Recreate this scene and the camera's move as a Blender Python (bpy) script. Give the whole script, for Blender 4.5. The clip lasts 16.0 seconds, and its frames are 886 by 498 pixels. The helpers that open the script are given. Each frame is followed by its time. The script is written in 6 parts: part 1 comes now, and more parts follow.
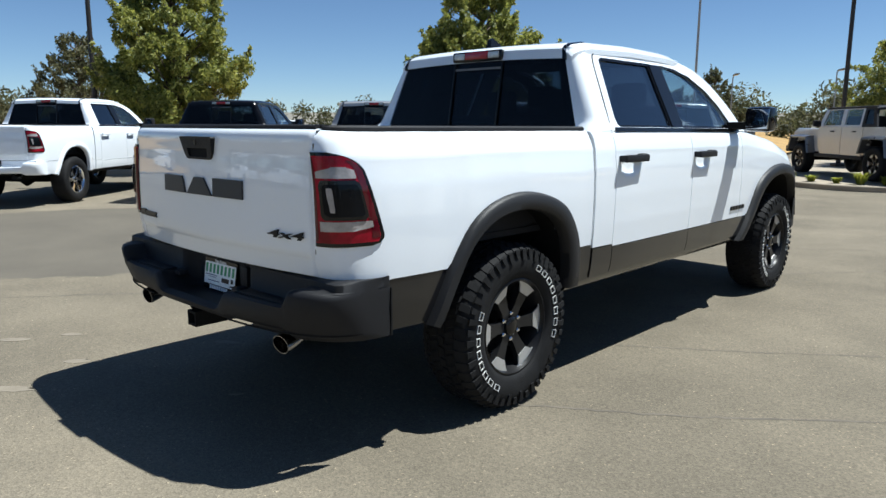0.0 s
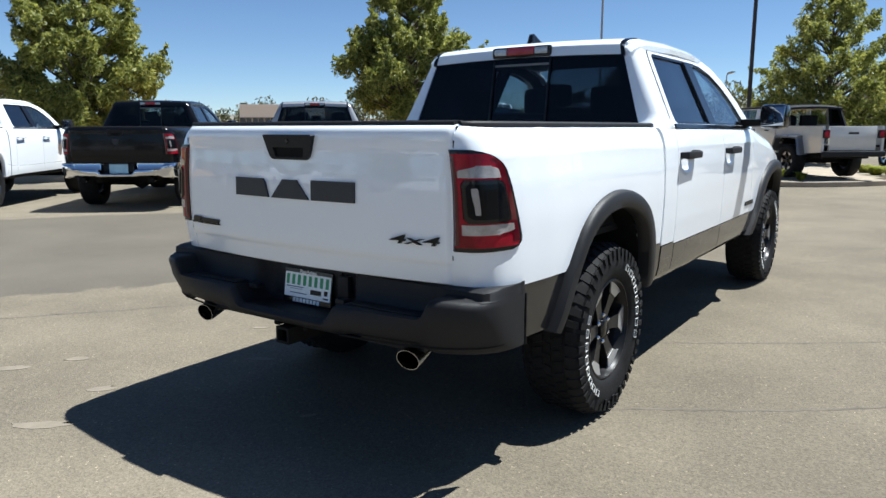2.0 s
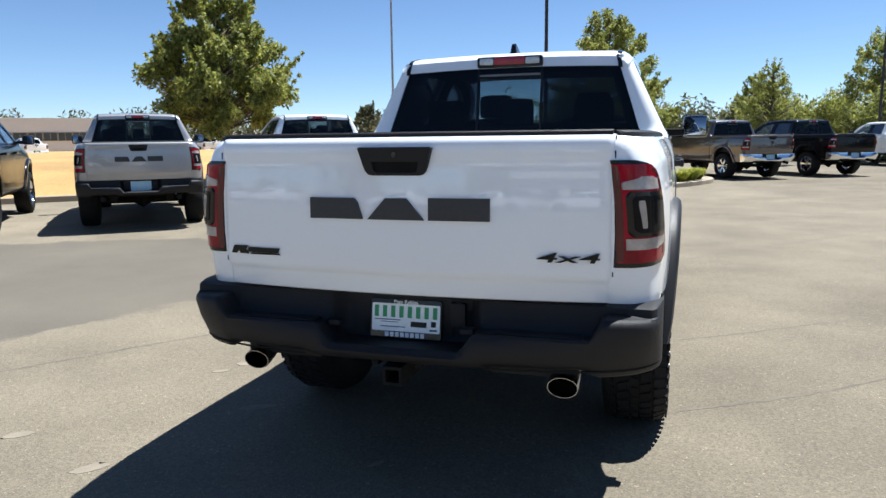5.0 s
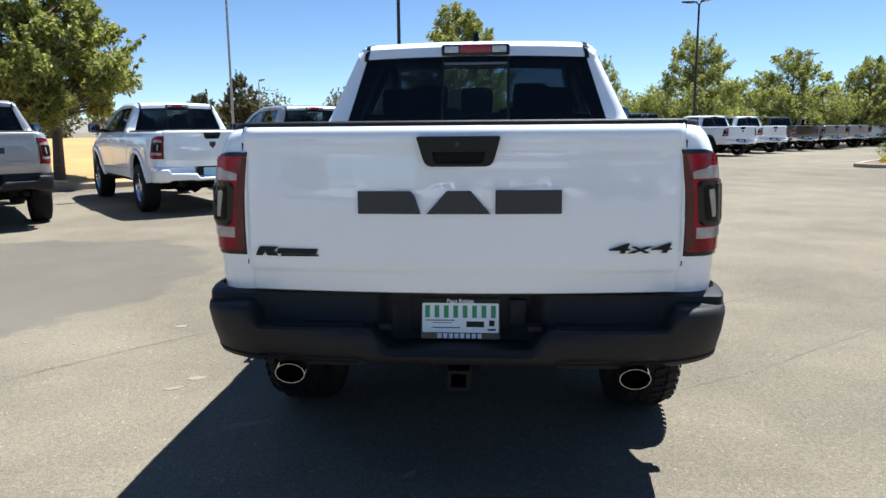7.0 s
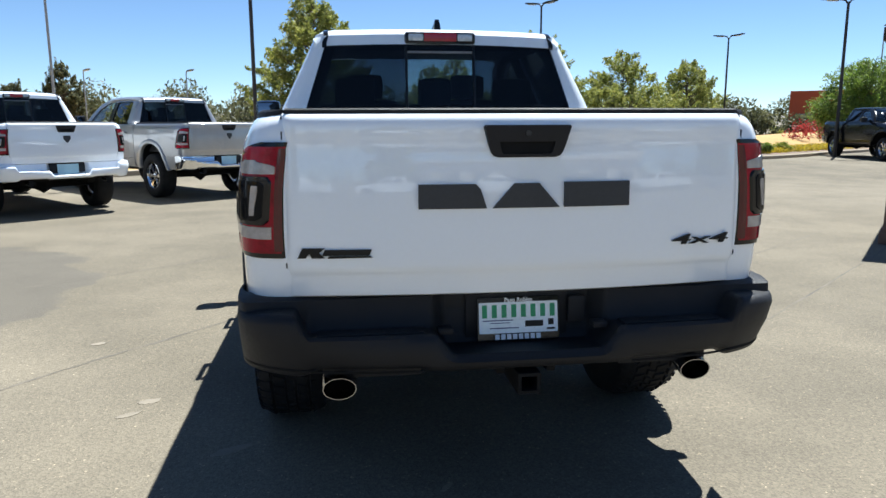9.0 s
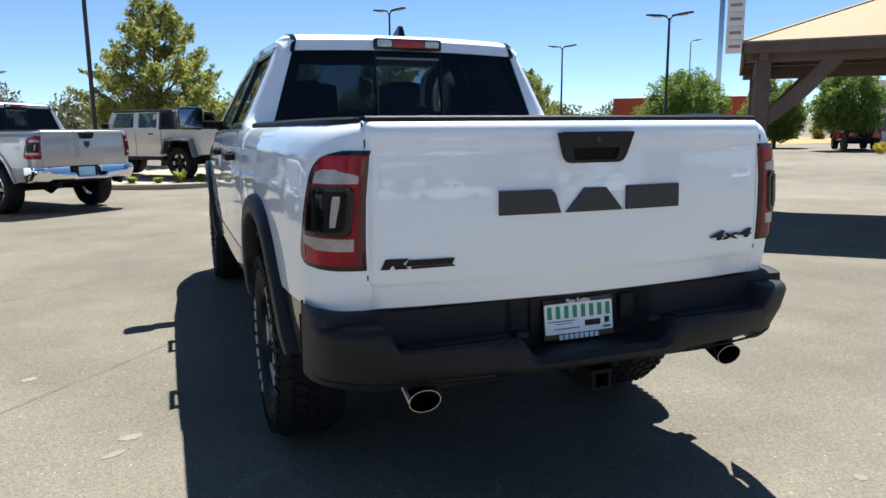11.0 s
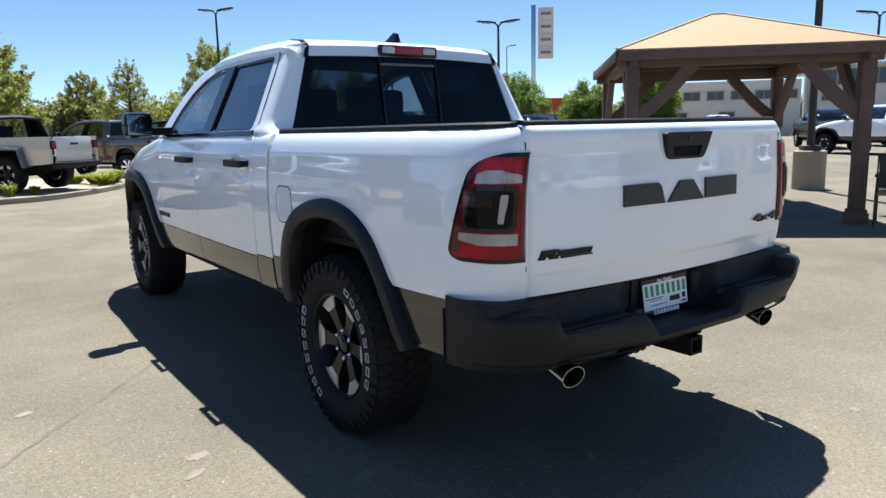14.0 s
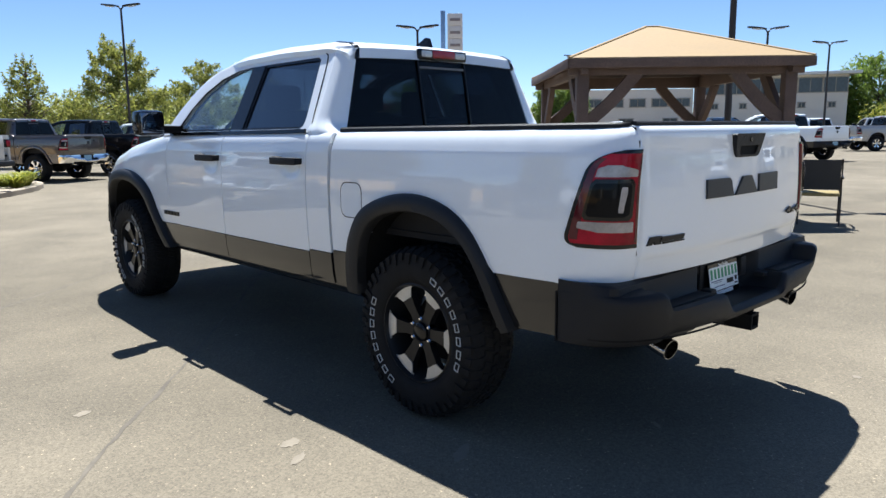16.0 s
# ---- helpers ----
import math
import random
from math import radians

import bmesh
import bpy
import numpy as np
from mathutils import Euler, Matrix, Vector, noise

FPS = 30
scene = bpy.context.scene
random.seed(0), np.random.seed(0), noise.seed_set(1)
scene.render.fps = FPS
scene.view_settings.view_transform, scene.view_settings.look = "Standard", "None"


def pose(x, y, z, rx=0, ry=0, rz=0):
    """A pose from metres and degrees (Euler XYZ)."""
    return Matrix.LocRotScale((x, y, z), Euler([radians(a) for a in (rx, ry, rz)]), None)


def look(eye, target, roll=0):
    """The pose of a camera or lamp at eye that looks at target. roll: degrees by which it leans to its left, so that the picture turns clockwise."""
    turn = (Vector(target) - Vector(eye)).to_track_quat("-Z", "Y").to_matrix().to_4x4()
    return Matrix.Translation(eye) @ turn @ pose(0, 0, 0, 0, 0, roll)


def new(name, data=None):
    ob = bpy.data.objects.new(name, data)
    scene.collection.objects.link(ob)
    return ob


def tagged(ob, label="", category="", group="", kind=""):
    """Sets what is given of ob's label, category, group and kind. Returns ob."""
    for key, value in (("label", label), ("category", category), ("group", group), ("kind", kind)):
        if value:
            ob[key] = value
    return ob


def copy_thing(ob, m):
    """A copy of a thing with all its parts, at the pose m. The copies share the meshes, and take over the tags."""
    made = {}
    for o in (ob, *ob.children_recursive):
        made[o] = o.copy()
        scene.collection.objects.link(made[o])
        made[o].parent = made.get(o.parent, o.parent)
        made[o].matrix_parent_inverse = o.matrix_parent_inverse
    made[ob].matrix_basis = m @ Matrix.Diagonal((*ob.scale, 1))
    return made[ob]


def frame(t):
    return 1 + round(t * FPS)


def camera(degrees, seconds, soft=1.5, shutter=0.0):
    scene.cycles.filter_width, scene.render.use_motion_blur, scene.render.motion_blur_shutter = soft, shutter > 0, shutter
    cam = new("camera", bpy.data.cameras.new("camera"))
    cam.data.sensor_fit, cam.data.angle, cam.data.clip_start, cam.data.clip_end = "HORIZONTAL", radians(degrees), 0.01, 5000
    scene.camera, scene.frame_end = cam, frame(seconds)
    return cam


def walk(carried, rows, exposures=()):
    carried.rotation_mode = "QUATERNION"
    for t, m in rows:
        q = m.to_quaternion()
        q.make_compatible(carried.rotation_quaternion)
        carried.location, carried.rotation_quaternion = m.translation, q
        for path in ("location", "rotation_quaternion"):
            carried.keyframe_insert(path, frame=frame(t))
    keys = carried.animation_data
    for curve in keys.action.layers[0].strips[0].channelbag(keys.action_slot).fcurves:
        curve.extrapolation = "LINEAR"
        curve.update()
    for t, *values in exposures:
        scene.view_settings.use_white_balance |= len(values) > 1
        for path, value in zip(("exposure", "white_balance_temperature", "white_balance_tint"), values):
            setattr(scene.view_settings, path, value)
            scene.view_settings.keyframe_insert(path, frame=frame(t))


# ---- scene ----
cam = camera(64.2, 16.0)
PATH = [
    (0, (2.991, -1.58, 1.399), (1.644, -0.142, 1.055), 0.2),
    (0.5, (2.779, -1.648, 1.4), (1.481, -0.166, 1.057), 0.2),
    (1, (2.578, -1.765, 1.396), (1.326, -0.245, 1.05), 0.1),
    (1.5, (2.383, -1.92, 1.389), (1.186, -0.355, 1.048), 0.0),
    (2, (2.183, -2.008, 1.375), (1.047, -0.397, 1.036), -0.1),
    (2.5, (1.987, -2.088, 1.382), (0.927, -0.425, 1.047), -0.2),
    (3, (1.759, -2.21, 1.384), (0.765, -0.507, 1.053), -0.3),
    (3.5, (1.567, -2.272, 1.369), (0.665, -0.518, 1.034), -0.4),
    (4, (1.355, -2.293, 1.378), (0.545, -0.494, 1.048), -0.6),
    (4.2, (1.269, -2.31, 1.369), (0.499, -0.492, 1.048), -0.6),
    (6.3, (0.365, -2.407, 1.384), (0.059, -0.457, 1.061), -0.5),
    (6.5, (0.278, -2.401, 1.383), (0.017, -0.445, 1.059), -0.4),
    (7, (0.128, -2.376, 1.372), (-0.023, -0.41, 1.037), -0.5),
    (7.5, (-0.045, -2.287, 1.373), (-0.085, -0.316, 1.035), -0.5),
    (8, (-0.2, -2.226, 1.372), (-0.14, -0.257, 1.027), -0.6),
    (8.5, (-0.421, -2.225, 1.369), (-0.256, -0.262, 1.026), -0.5),
    (9, (-0.591, -2.185, 1.352), (-0.305, -0.237, 1.003), -0.2),
    (9.2, (-0.659, -2.161, 1.35), (-0.323, -0.22, 1.006), -0.2),
    (11.3, (-1.429, -1.95, 1.366), (-0.655, -0.136, 1.033), -0.7),
    (11.5, (-1.507, -1.915, 1.373), (-0.691, -0.119, 1.042), -0.9),
    (12, (-1.707, -1.893, 1.378), (-0.816, -0.134, 1.044), -1.2),
    (12.5, (-1.901, -1.879, 1.369), (-0.936, -0.158, 1.04), -1.5),
    (13, (-2.031, -1.819, 1.359), (-1.0, -0.138, 1.026), -1.5),
    (13.5, (-2.167, -1.742, 1.373), (-1.072, -0.101, 1.043), -1.5),
    (14, (-2.338, -1.665, 1.38), (-1.194, -0.059, 1.044), -1.3),
    (14.5, (-2.529, -1.614, 1.368), (-1.335, -0.045, 1.031), -1.1),
    (15, (-2.681, -1.528, 1.358), (-1.428, -0.007, 1.019), -0.8),
    (15.5, (-2.853, -1.418, 1.369), (-1.547, 0.06, 1.039), -0.7),
    (16, (-3.091, -1.338, 1.374), (-1.738, 0.097, 1.044), -0.7),
]
walk(cam, [(t, look(eye, target, roll)) for t, eye, target, roll in PATH],
     exposures=[(0.0, 0.78, 5680, 4), (2.0, 0.98, 5700, 6), (4.0, 1.14, 5750, 8), (7.0, 1.28, 5700, 7), (9.0, 1.28, 5680, 5), (13.0, 1.30, 5740, 8), (16.0, 1.28, 5740, 8)])

# ---------------- world, sun ----------------
SUN = Vector((0.30, 0.37, 1.0)).normalized()
world = bpy.data.worlds.new("sky")
scene.world = world
world.use_nodes = True
wn = world.node_tree
sky = wn.nodes.new("ShaderNodeTexSky")
sky.sky_type = "NISHITA"
sky.sun_disc = False
sky.sun_elevation = math.asin(SUN.z)
sky.sun_rotation = math.atan2(SUN.x, SUN.y)
sky.altitude = 2400
sky.air_density, sky.dust_density, sky.ozone_density = 0.9, 0.0, 2.0
wn.links.new(sky.outputs[0], wn.nodes["Background"].inputs[0])
wn.nodes["Background"].inputs[1].default_value = 0.056
sun_data = bpy.data.lights.new("sun", "SUN")
sun_data.energy, sun_data.angle, sun_data.color = 5.0, radians(0.53), (1.0, 0.935, 0.84)
sun = new("sun", sun_data)
sun.matrix_world = look(SUN * 60, (0, 0, 0))


# ---------------- materials ----------------
def mat(name, col, rough=0.5, metal=0.0, var=0.10, scale=6.0, bump=0.0, bscale=80.0, coat=0.0, spec=0.5, fine=0.05, rvar=0.08, gloss=0.025, ior=1.65):
    """A surface with grain and stains at two scales."""
    m = bpy.data.materials.new(name)
    m.use_nodes = True
    t = m.node_tree
    b = t.nodes["Principled BSDF"]
    co = t.nodes.new("ShaderNodeTexCoord")
    n1 = t.nodes.new("ShaderNodeTexNoise")
    n1.inputs["Scale"].default_value, n1.inputs["Detail"].default_value = scale, 5
    n2 = t.nodes.new("ShaderNodeTexNoise")
    n2.inputs["Scale"].default_value, n2.inputs["Detail"].default_value = bscale, 3
    for n in (n1, n2):
        t.links.new(co.outputs["Object"], n.inputs["Vector"])
    k = t.nodes.new("ShaderNodeMapRange")
    k.inputs["From Min"].default_value, k.inputs["From Max"].default_value = 0.3, 0.7
    k.inputs["To Min"].default_value, k.inputs["To Max"].default_value = 1 - var, 1 + var
    t.links.new(n1.outputs["Fac"], k.inputs["Value"])
    k2 = t.nodes.new("ShaderNodeMapRange")
    k2.inputs["From Min"].default_value, k2.inputs["From Max"].default_value = 0.3, 0.7
    k2.inputs["To Min"].default_value, k2.inputs["To Max"].default_value = 1 - fine, 1 + fine
    t.links.new(n2.outputs["Fac"], k2.inputs["Value"])
    mu = t.nodes.new("ShaderNodeMath")
    mu.operation = "MULTIPLY"
    t.links.new(k.outputs[0], mu.inputs[0])
    t.links.new(k2.outputs[0], mu.inputs[1])
    v = t.nodes.new("ShaderNodeVectorMath")
    v.operation = "SCALE"
    v.inputs[0].default_value = col
    t.links.new(mu.outputs[0], v.inputs["Scale"])
    t.links.new(v.outputs[0], b.inputs["Base Color"])
    r = t.nodes.new("ShaderNodeMapRange")
    r.inputs["To Min"].default_value, r.inputs["To Max"].default_value = max(0.0, rough - rvar), min(1.0, rough + rvar)
    t.links.new(n1.outputs["Fac"], r.inputs["Value"])
    t.links.new(r.outputs[0], b.inputs["Roughness"])
    b.inputs["Metallic"].default_value = metal
    b.inputs["Coat Weight"].default_value = coat
    b.inputs["Coat Roughness"].default_value = gloss
    b.inputs["Coat IOR"].default_value = ior
    b.inputs["Specular IOR Level"].default_value = spec
    if bump:
        bp = t.nodes.new("ShaderNodeBump")
        bp.inputs["Strength"].default_value, bp.inputs["Distance"].default_value = bump, 0.004
        t.links.new(n2.outputs["Fac"], bp.inputs["Height"])
        t.links.new(bp.outputs[0], b.inputs["Normal"])
    return m


def glass_mat(name, tint, amount):
    """Tinted glass: the tint lets a little light through, and the face mirrors by its angle."""
    m = bpy.data.materials.new(name)
    m.use_nodes = True
    t = m.node_tree
    t.nodes.remove(t.nodes["Principled BSDF"])
    tr = t.nodes.new("ShaderNodeBsdfTransparent")
    tr.inputs[0].default_value = (*tint, 1)
    gl = t.nodes.new("ShaderNodeBsdfGlossy")
    gl.inputs["Roughness"].default_value = 0.015
    fa = t.nodes.new("ShaderNodeLayerWeight")
    fa.inputs["Blend"].default_value = 0.5
    pw = t.nodes.new("ShaderNodeMath")
    pw.operation = "POWER"
    pw.inputs[1].default_value = 4.5
    t.links.new(fa.outputs["Facing"], pw.inputs[0])
    fr = t.nodes.new("ShaderNodeMapRange")
    fr.inputs["To Min"].default_value, fr.inputs["To Max"].default_value = amount, 1.0
    t.links.new(pw.outputs[0], fr.inputs["Value"])
    mx = t.nodes.new("ShaderNodeMixShader")
    t.links.new(fr.outputs[0], mx.inputs[0])
    t.links.new(tr.outputs[0], mx.inputs[1])
    t.links.new(gl.outputs[0], mx.inputs[2])
    t.links.new(mx.outputs[0], t.nodes["Material Output"].inputs[0])
    return m


WHITE = mat("white_paint", (0.85, 0.885, 0.92), 0.5, var=0.012, scale=1.5, fine=0.006, coat=1.0, rvar=0.03, spec=0.1, gloss=0.008, ior=1.75)
BLACKP = mat("black_paint", (0.004, 0.004, 0.005), 0.2, var=0.1, coat=0.12, spec=0.22)
GREYP = mat("grey_paint", (0.13, 0.13, 0.135), 0.30, 0.35, var=0.04, coat=1.0)
SILVERP = mat("silver_paint", (0.36, 0.355, 0.35), 0.32, 0.4, var=0.03, coat=1.0)
BROWNP = mat("brown_grey_paint", (0.075, 0.062, 0.058), 0.30, 0.35, var=0.05, coat=1.0)
SANDP = mat("sand_grey_paint", (0.62, 0.595, 0.55), 0.4, 0.0, var=0.03, coat=1.0)
REDP = mat("red_paint", (0.30, 0.02, 0.02), 0.30, coat=1.0)
PLASTIC = mat("black_textured_plastic", (0.014, 0.014, 0.0155), 0.55, var=0.15, scale=4, bump=0.25, bscale=900, fine=0.10, spec=0.24)
FLAREM = mat("grey_black_plastic", (0.017, 0.017, 0.018), 0.50, var=0.12, scale=4, bump=0.15, bscale=700, spec=0.28)
CLAD = mat("gloss_black_cladding", (0.010, 0.010, 0.011), 0.35, var=0.10, coat=1.0, spec=0.1, gloss=0.04, ior=1.55)
GLOSSB = mat("gloss_black", (0.006, 0.006, 0.007), 0.15, coat=0.15, spec=0.25)
UNDER = mat("underbody_black", (0.012, 0.012, 0.012), 0.7, var=0.3, spec=0.08)
RUBBER = mat("tyre_rubber", (0.013, 0.013, 0.0135), 0.72, var=0.25, scale=14, bump=0.3, bscale=300, fine=0.15, spec=0.15)
LETTERW = mat("raised_white_rubber", (0.62, 0.62, 0.60), 0.6, var=0.06)
RIMD = mat("dark_rim_paint", (0.013, 0.013, 0.014), 0.34, 0.0, var=0.1, coat=0.10, spec=0.18)
RIMS = mat("machined_aluminium", (0.52, 0.52, 0.515), 0.34, 0.6, var=0.06)
CHROME = mat("chrome", (0.72, 0.73, 0.75), 0.07, 1.0, var=0.03, rvar=0.03)
BCHROME = mat("dark_polished_steel", (0.33, 0.33, 0.34), 0.12, 1.0, var=0.06)
STEEL = mat("brushed_steel", (0.55, 0.55, 0.55), 0.20, 1.0, var=0.06)
REDL = mat("red_lens", (0.31, 0.004, 0.018), 0.14, var=0.45, scale=9, coat=0.1, spec=0.2, gloss=0.02, ior=1.5, fine=0.12, bscale=160)
REDD = mat("dark_red_lens", (0.075, 0.003, 0.008), 0.12, var=0.2, scale=18, coat=0.3, spec=0.3)
REDH = mat("bright_red_lens", (0.40, 0.008, 0.020), 0.15, var=0.12, scale=30, coat=0.4, spec=0.4)
CLEARL = mat("clear_lens_reflector", (0.36, 0.33, 0.315), 0.22, 0.15, var=0.22, scale=18, coat=0.3, gloss=0.02, ior=1.5, fine=0.08, bscale=120)
CLEARH = mat("clear_lamp_lens", (0.62, 0.62, 0.61), 0.20, 0.2, var=0.22, scale=60, coat=0.5)
SMOKE = mat("smoked_lens", (0.004, 0.005, 0.007), 0.06, var=0.2, coat=0.04, spec=0.10)
BADGE = mat("dark_grey_badge", (0.055, 0.055, 0.056), 0.45, 0.2, var=0.05, spec=0.2)
TEXTB = mat("black_badge", (0.012, 0.012, 0.012), 0.3, spec=0.2)
GLASS = glass_mat("privacy_glass", (0.18, 0.21, 0.25), 0.022)
# middle pane tinted lighter, standing in for light seen through the windscreen
SLIDEG = glass_mat("lightened_slider_glass", (0.40, 0.46, 0.50), 0.022)
SGLASS = glass_mat("side_privacy_glass", (0.24, 0.26, 0.30), 0.17)
GLASSF = glass_mat("clear_glass", (0.86, 0.91, 0.92), 0.05)
MIRROR = mat("mirror_glass", (0.30, 0.32, 0.35), 0.03, 1.0, var=0.02, rvar=0.02)
CABIN = mat("cabin_dark", (0.025, 0.025, 0.027), 0.8, var=0.2, spec=0.1)
LINER = mat("cabin_light_lining", (0.22, 0.21, 0.20), 0.85)
PLW = mat("plate_white", (0.88, 0.92, 0.91), 0.35, var=0.04)
PLBL = mat("plate_pale_blue", (0.42, 0.62, 0.70), 0.4, var=0.1)
PLG = mat("plate_green", (0.04, 0.30, 0.12), 0.4)
PLB = mat("plate_blue", (0.02, 0.03, 0.12), 0.4)
PLT = mat("plate_lettering_white", (0.8, 0.8, 0.8), 0.4)
TIMBER = mat("brown_stained_timber", (0.114, 0.074, 0.057), 0.7, var=0.22, scale=3, bump=0.4, bscale=60, fine=0.2)
ROOFT = mat("tan_metal_roof", (0.300, 0.208, 0.104), 0.7, spec=0.2, var=0.06, scale=1.2, bump=0.1, bscale=20)
CONC = mat("pale_concrete", (0.312, 0.262, 0.194), 0.85, var=0.10, scale=1.5, bump=0.4, bscale=120, fine=0.12)
POLEM = mat("dark_bronze_pole", (0.035, 0.030, 0.028), 0.5, 0.3, var=0.1)
POLEG = mat("galvanised_pole", (0.30, 0.31, 0.32), 0.45, 0.6, var=0.1)
BARK = mat("bark", (0.10, 0.075, 0.055), 0.9, var=0.3, scale=9, bump=0.8, bscale=40, fine=0.3)
STUCCO = mat("pale_stucco", (0.70, 0.655, 0.59), 0.85, var=0.06, scale=0.4, bump=0.2, bscale=30)
STUCCO2 = mat("warm_stucco", (0.350, 0.312, 0.266), 0.85, var=0.06, scale=0.4)
ORANGE = mat("orange_red_wall", (0.334, 0.065, 0.023), 0.8, var=0.08, scale=0.5)
WINB = mat("building_glass", (0.05, 0.06, 0.07), 0.12, var=0.2)
SIGNW = mat("sign_white", (0.62, 0.63, 0.65), 0.5)
SIGNG = mat("sign_grey_bars", (0.22, 0.20, 0.22), 0.5)
MESHF = mat("dark_mesh_fabric", (0.035, 0.035, 0.036), 0.8, bump=0.5, bscale=400)
TANF = mat("tan_fabric", (0.258, 0.198, 0.076), 0.85, bump=0.4, bscale=400)
SOIL = mat("planter_soil_mulch", (0.152, 0.106, 0.068), 0.95, var=0.3, scale=3, bump=0.8, bscale=60, fine=0.3)
STRAW = mat("dry_grass", (0.350, 0.220, 0.076), 0.95, var=0.22, scale=0.35, bump=0.8, bscale=14, fine=0.25)
HILL = mat("far_hills", (0.182, 0.167, 0.137), 0.95, var=0.2, scale=0.004)


def leaf_mat(name, a, b):
    m = bpy.data.materials.new(name)
    m.use_nodes = True
    t = m.node_tree
    p = t.nodes["Principled BSDF"]
    g = t.nodes.new("ShaderNodeNewGeometry")
    r = t.nodes.new("ShaderNodeValToRGB")
    r.color_ramp.elements[0].color = (*a, 1)
    r.color_ramp.elements[1].color = (*b, 1)
    t.links.new(g.outputs["Random Per Island"], r.inputs[0])
    t.links.new(r.outputs[0], p.inputs["Base Color"])
    p.inputs["Roughness"].default_value = 0.55
    tl = t.nodes.new("ShaderNodeBsdfTranslucent")
    t.links.new(r.outputs[0], tl.inputs[0])
    mx = t.nodes.new("ShaderNodeMixShader")
    mx.inputs[0].default_value = 0.5
    t.links.new(p.outputs[0], mx.inputs[1])
    t.links.new(tl.outputs[0], mx.inputs[2])
    t.links.new(mx.outputs[0], t.nodes["Material Output"].inputs[0])
    return m


LEAF = leaf_mat("leaf_green", (0.085, 0.118, 0.024), (0.45, 0.44, 0.10))
LEAFD = leaf_mat("leaf_deep_green", (0.065, 0.115, 0.018), (0.25, 0.33, 0.055))
LEAFO = leaf_mat("leaf_olive", (0.053, 0.061, 0.027), (0.175, 0.167, 0.076))
FLOWER = leaf_mat("yellow_flower", (0.228, 0.198, 0.015), (0.570, 0.418, 0.023))
BLADE = leaf_mat("bright_green_blade", (0.152, 0.205, 0.023), (0.418, 0.395, 0.061))
REDFL = leaf_mat("red_shrub", (0.20, 0.02, 0.02), (0.40, 0.06, 0.05))


# ---------------- mesh helpers ----------------
def thing(name, label, category, group="", at=None, kind=""):
    e = new(name)
    e.empty_display_size = 0.2
    if at is not None:
        e.matrix_basis = at
    return tagged(e, label, category, group, kind)


def part(name, verts, faces, material, parent=None, label="", sharp=35, recalc=True):
    me = bpy.data.meshes.new(name)
    me.from_pydata([tuple(v) for v in verts], [], faces)
    if recalc:
        bm = bmesh.new()
        bm.from_mesh(me)
        bmesh.ops.recalc_face_normals(bm, faces=bm.faces)
        bm.to_mesh(me)
        bm.free()
    me.materials.append(material)
    if sharp:
        me.shade_smooth()
        me.set_sharp_from_angle(angle=radians(sharp))
    ob = new(name, me)
    if parent is not None:
        ob.parent = parent
    if label:
        ob["label"] = label
    return ob


def grid(rows, wrap=False, base=0):
    n, k = len(rows), len(rows[0])
    v = [p for r in rows for p in r]
    f = []
    for i in range(n if wrap else n - 1):
        for j in range(k - 1):
            a, b = i * k, ((i + 1) % n) * k
            f.append((base + a + j, base + a + j + 1, base + b + j + 1, base + b + j))
    return v, f


def shell(rows, off):
    """A grid of points given a thickness along off."""
    n, k = len(rows), len(rows[0])
    v, f = grid(rows)
    o = Vector(off)
    w = [tuple(Vector(p) + o) for p in v]
    N = len(v)
    f2 = [tuple(N + i for i in reversed(q)) for q in f]
    rim = [j for j in range(k)] + [i * k + k - 1 for i in range(1, n)] + [(n - 1) * k + j for j in range(k - 2, -1, -1)] + [i * k for i in range(n - 2, 0, -1)]
    f3 = [(rim[i], rim[(i + 1) % len(rim)], N + rim[(i + 1) % len(rim)], N + rim[i]) for i in range(len(rim))]
    return v + w, f + f2 + f3


def box(cx, cy, cz, sx, sy, sz, bevel=0.0, m=None):
    """A bevelled block as verts and faces."""
    bm = bmesh.new()
    bmesh.ops.create_cube(bm, size=1, matrix=Matrix.Diagonal((sx, sy, sz, 1)))
    if bevel:
        bmesh.ops.bevel(bm, geom=bm.edges[:], offset=bevel, segments=2, profile=0.6, affect="EDGES")
    T = Matrix.Translation((cx, cy, cz)) @ (m or Matrix())
    v = [tuple(T @ x.co) for x in bm.verts]
    bm.verts.index_update()
    f = [tuple(x.index for x in q.verts) for q in bm.faces]
    bm.free()
    return v, f


def join(*pieces):
    v, f = [], []
    for a, b in pieces:
        n = len(v)
        v += list(a)
        f += [tuple(n + i for i in q) for q in b]
    return v, f


def tube(points, radii, seg=12, cap=True, flat=1.0):
    """A round bar along points."""
    v, f = [], []
    pts = [Vector(p) for p in points]
    for i, p in enumerate(pts):
        d = (pts[min(i + 1, len(pts) - 1)] - pts[max(i - 1, 0)]).normalized()
        a = d.orthogonal().normalized() if abs(d.z) > 0.99 else d.cross(Vector((0, 0, 1))).normalized()
        b = d.cross(a)
        r = radii[i] if hasattr(radii, "__len__") else radii
        v += [tuple(p + a * (r * math.cos(2 * math.pi * k / seg)) + b * (r * flat * math.sin(2 * math.pi * k / seg))) for k in range(seg)]
    for i in range(len(pts) - 1):
        for k in range(seg):
            f.append((i * seg + k, i * seg + (k + 1) % seg, (i + 1) * seg + (k + 1) % seg, (i + 1) * seg + k))
    if cap:
        f.append(tuple(range(seg)))
        f.append(tuple((len(pts) - 1) * seg + k for k in reversed(range(seg))))
    return v, f


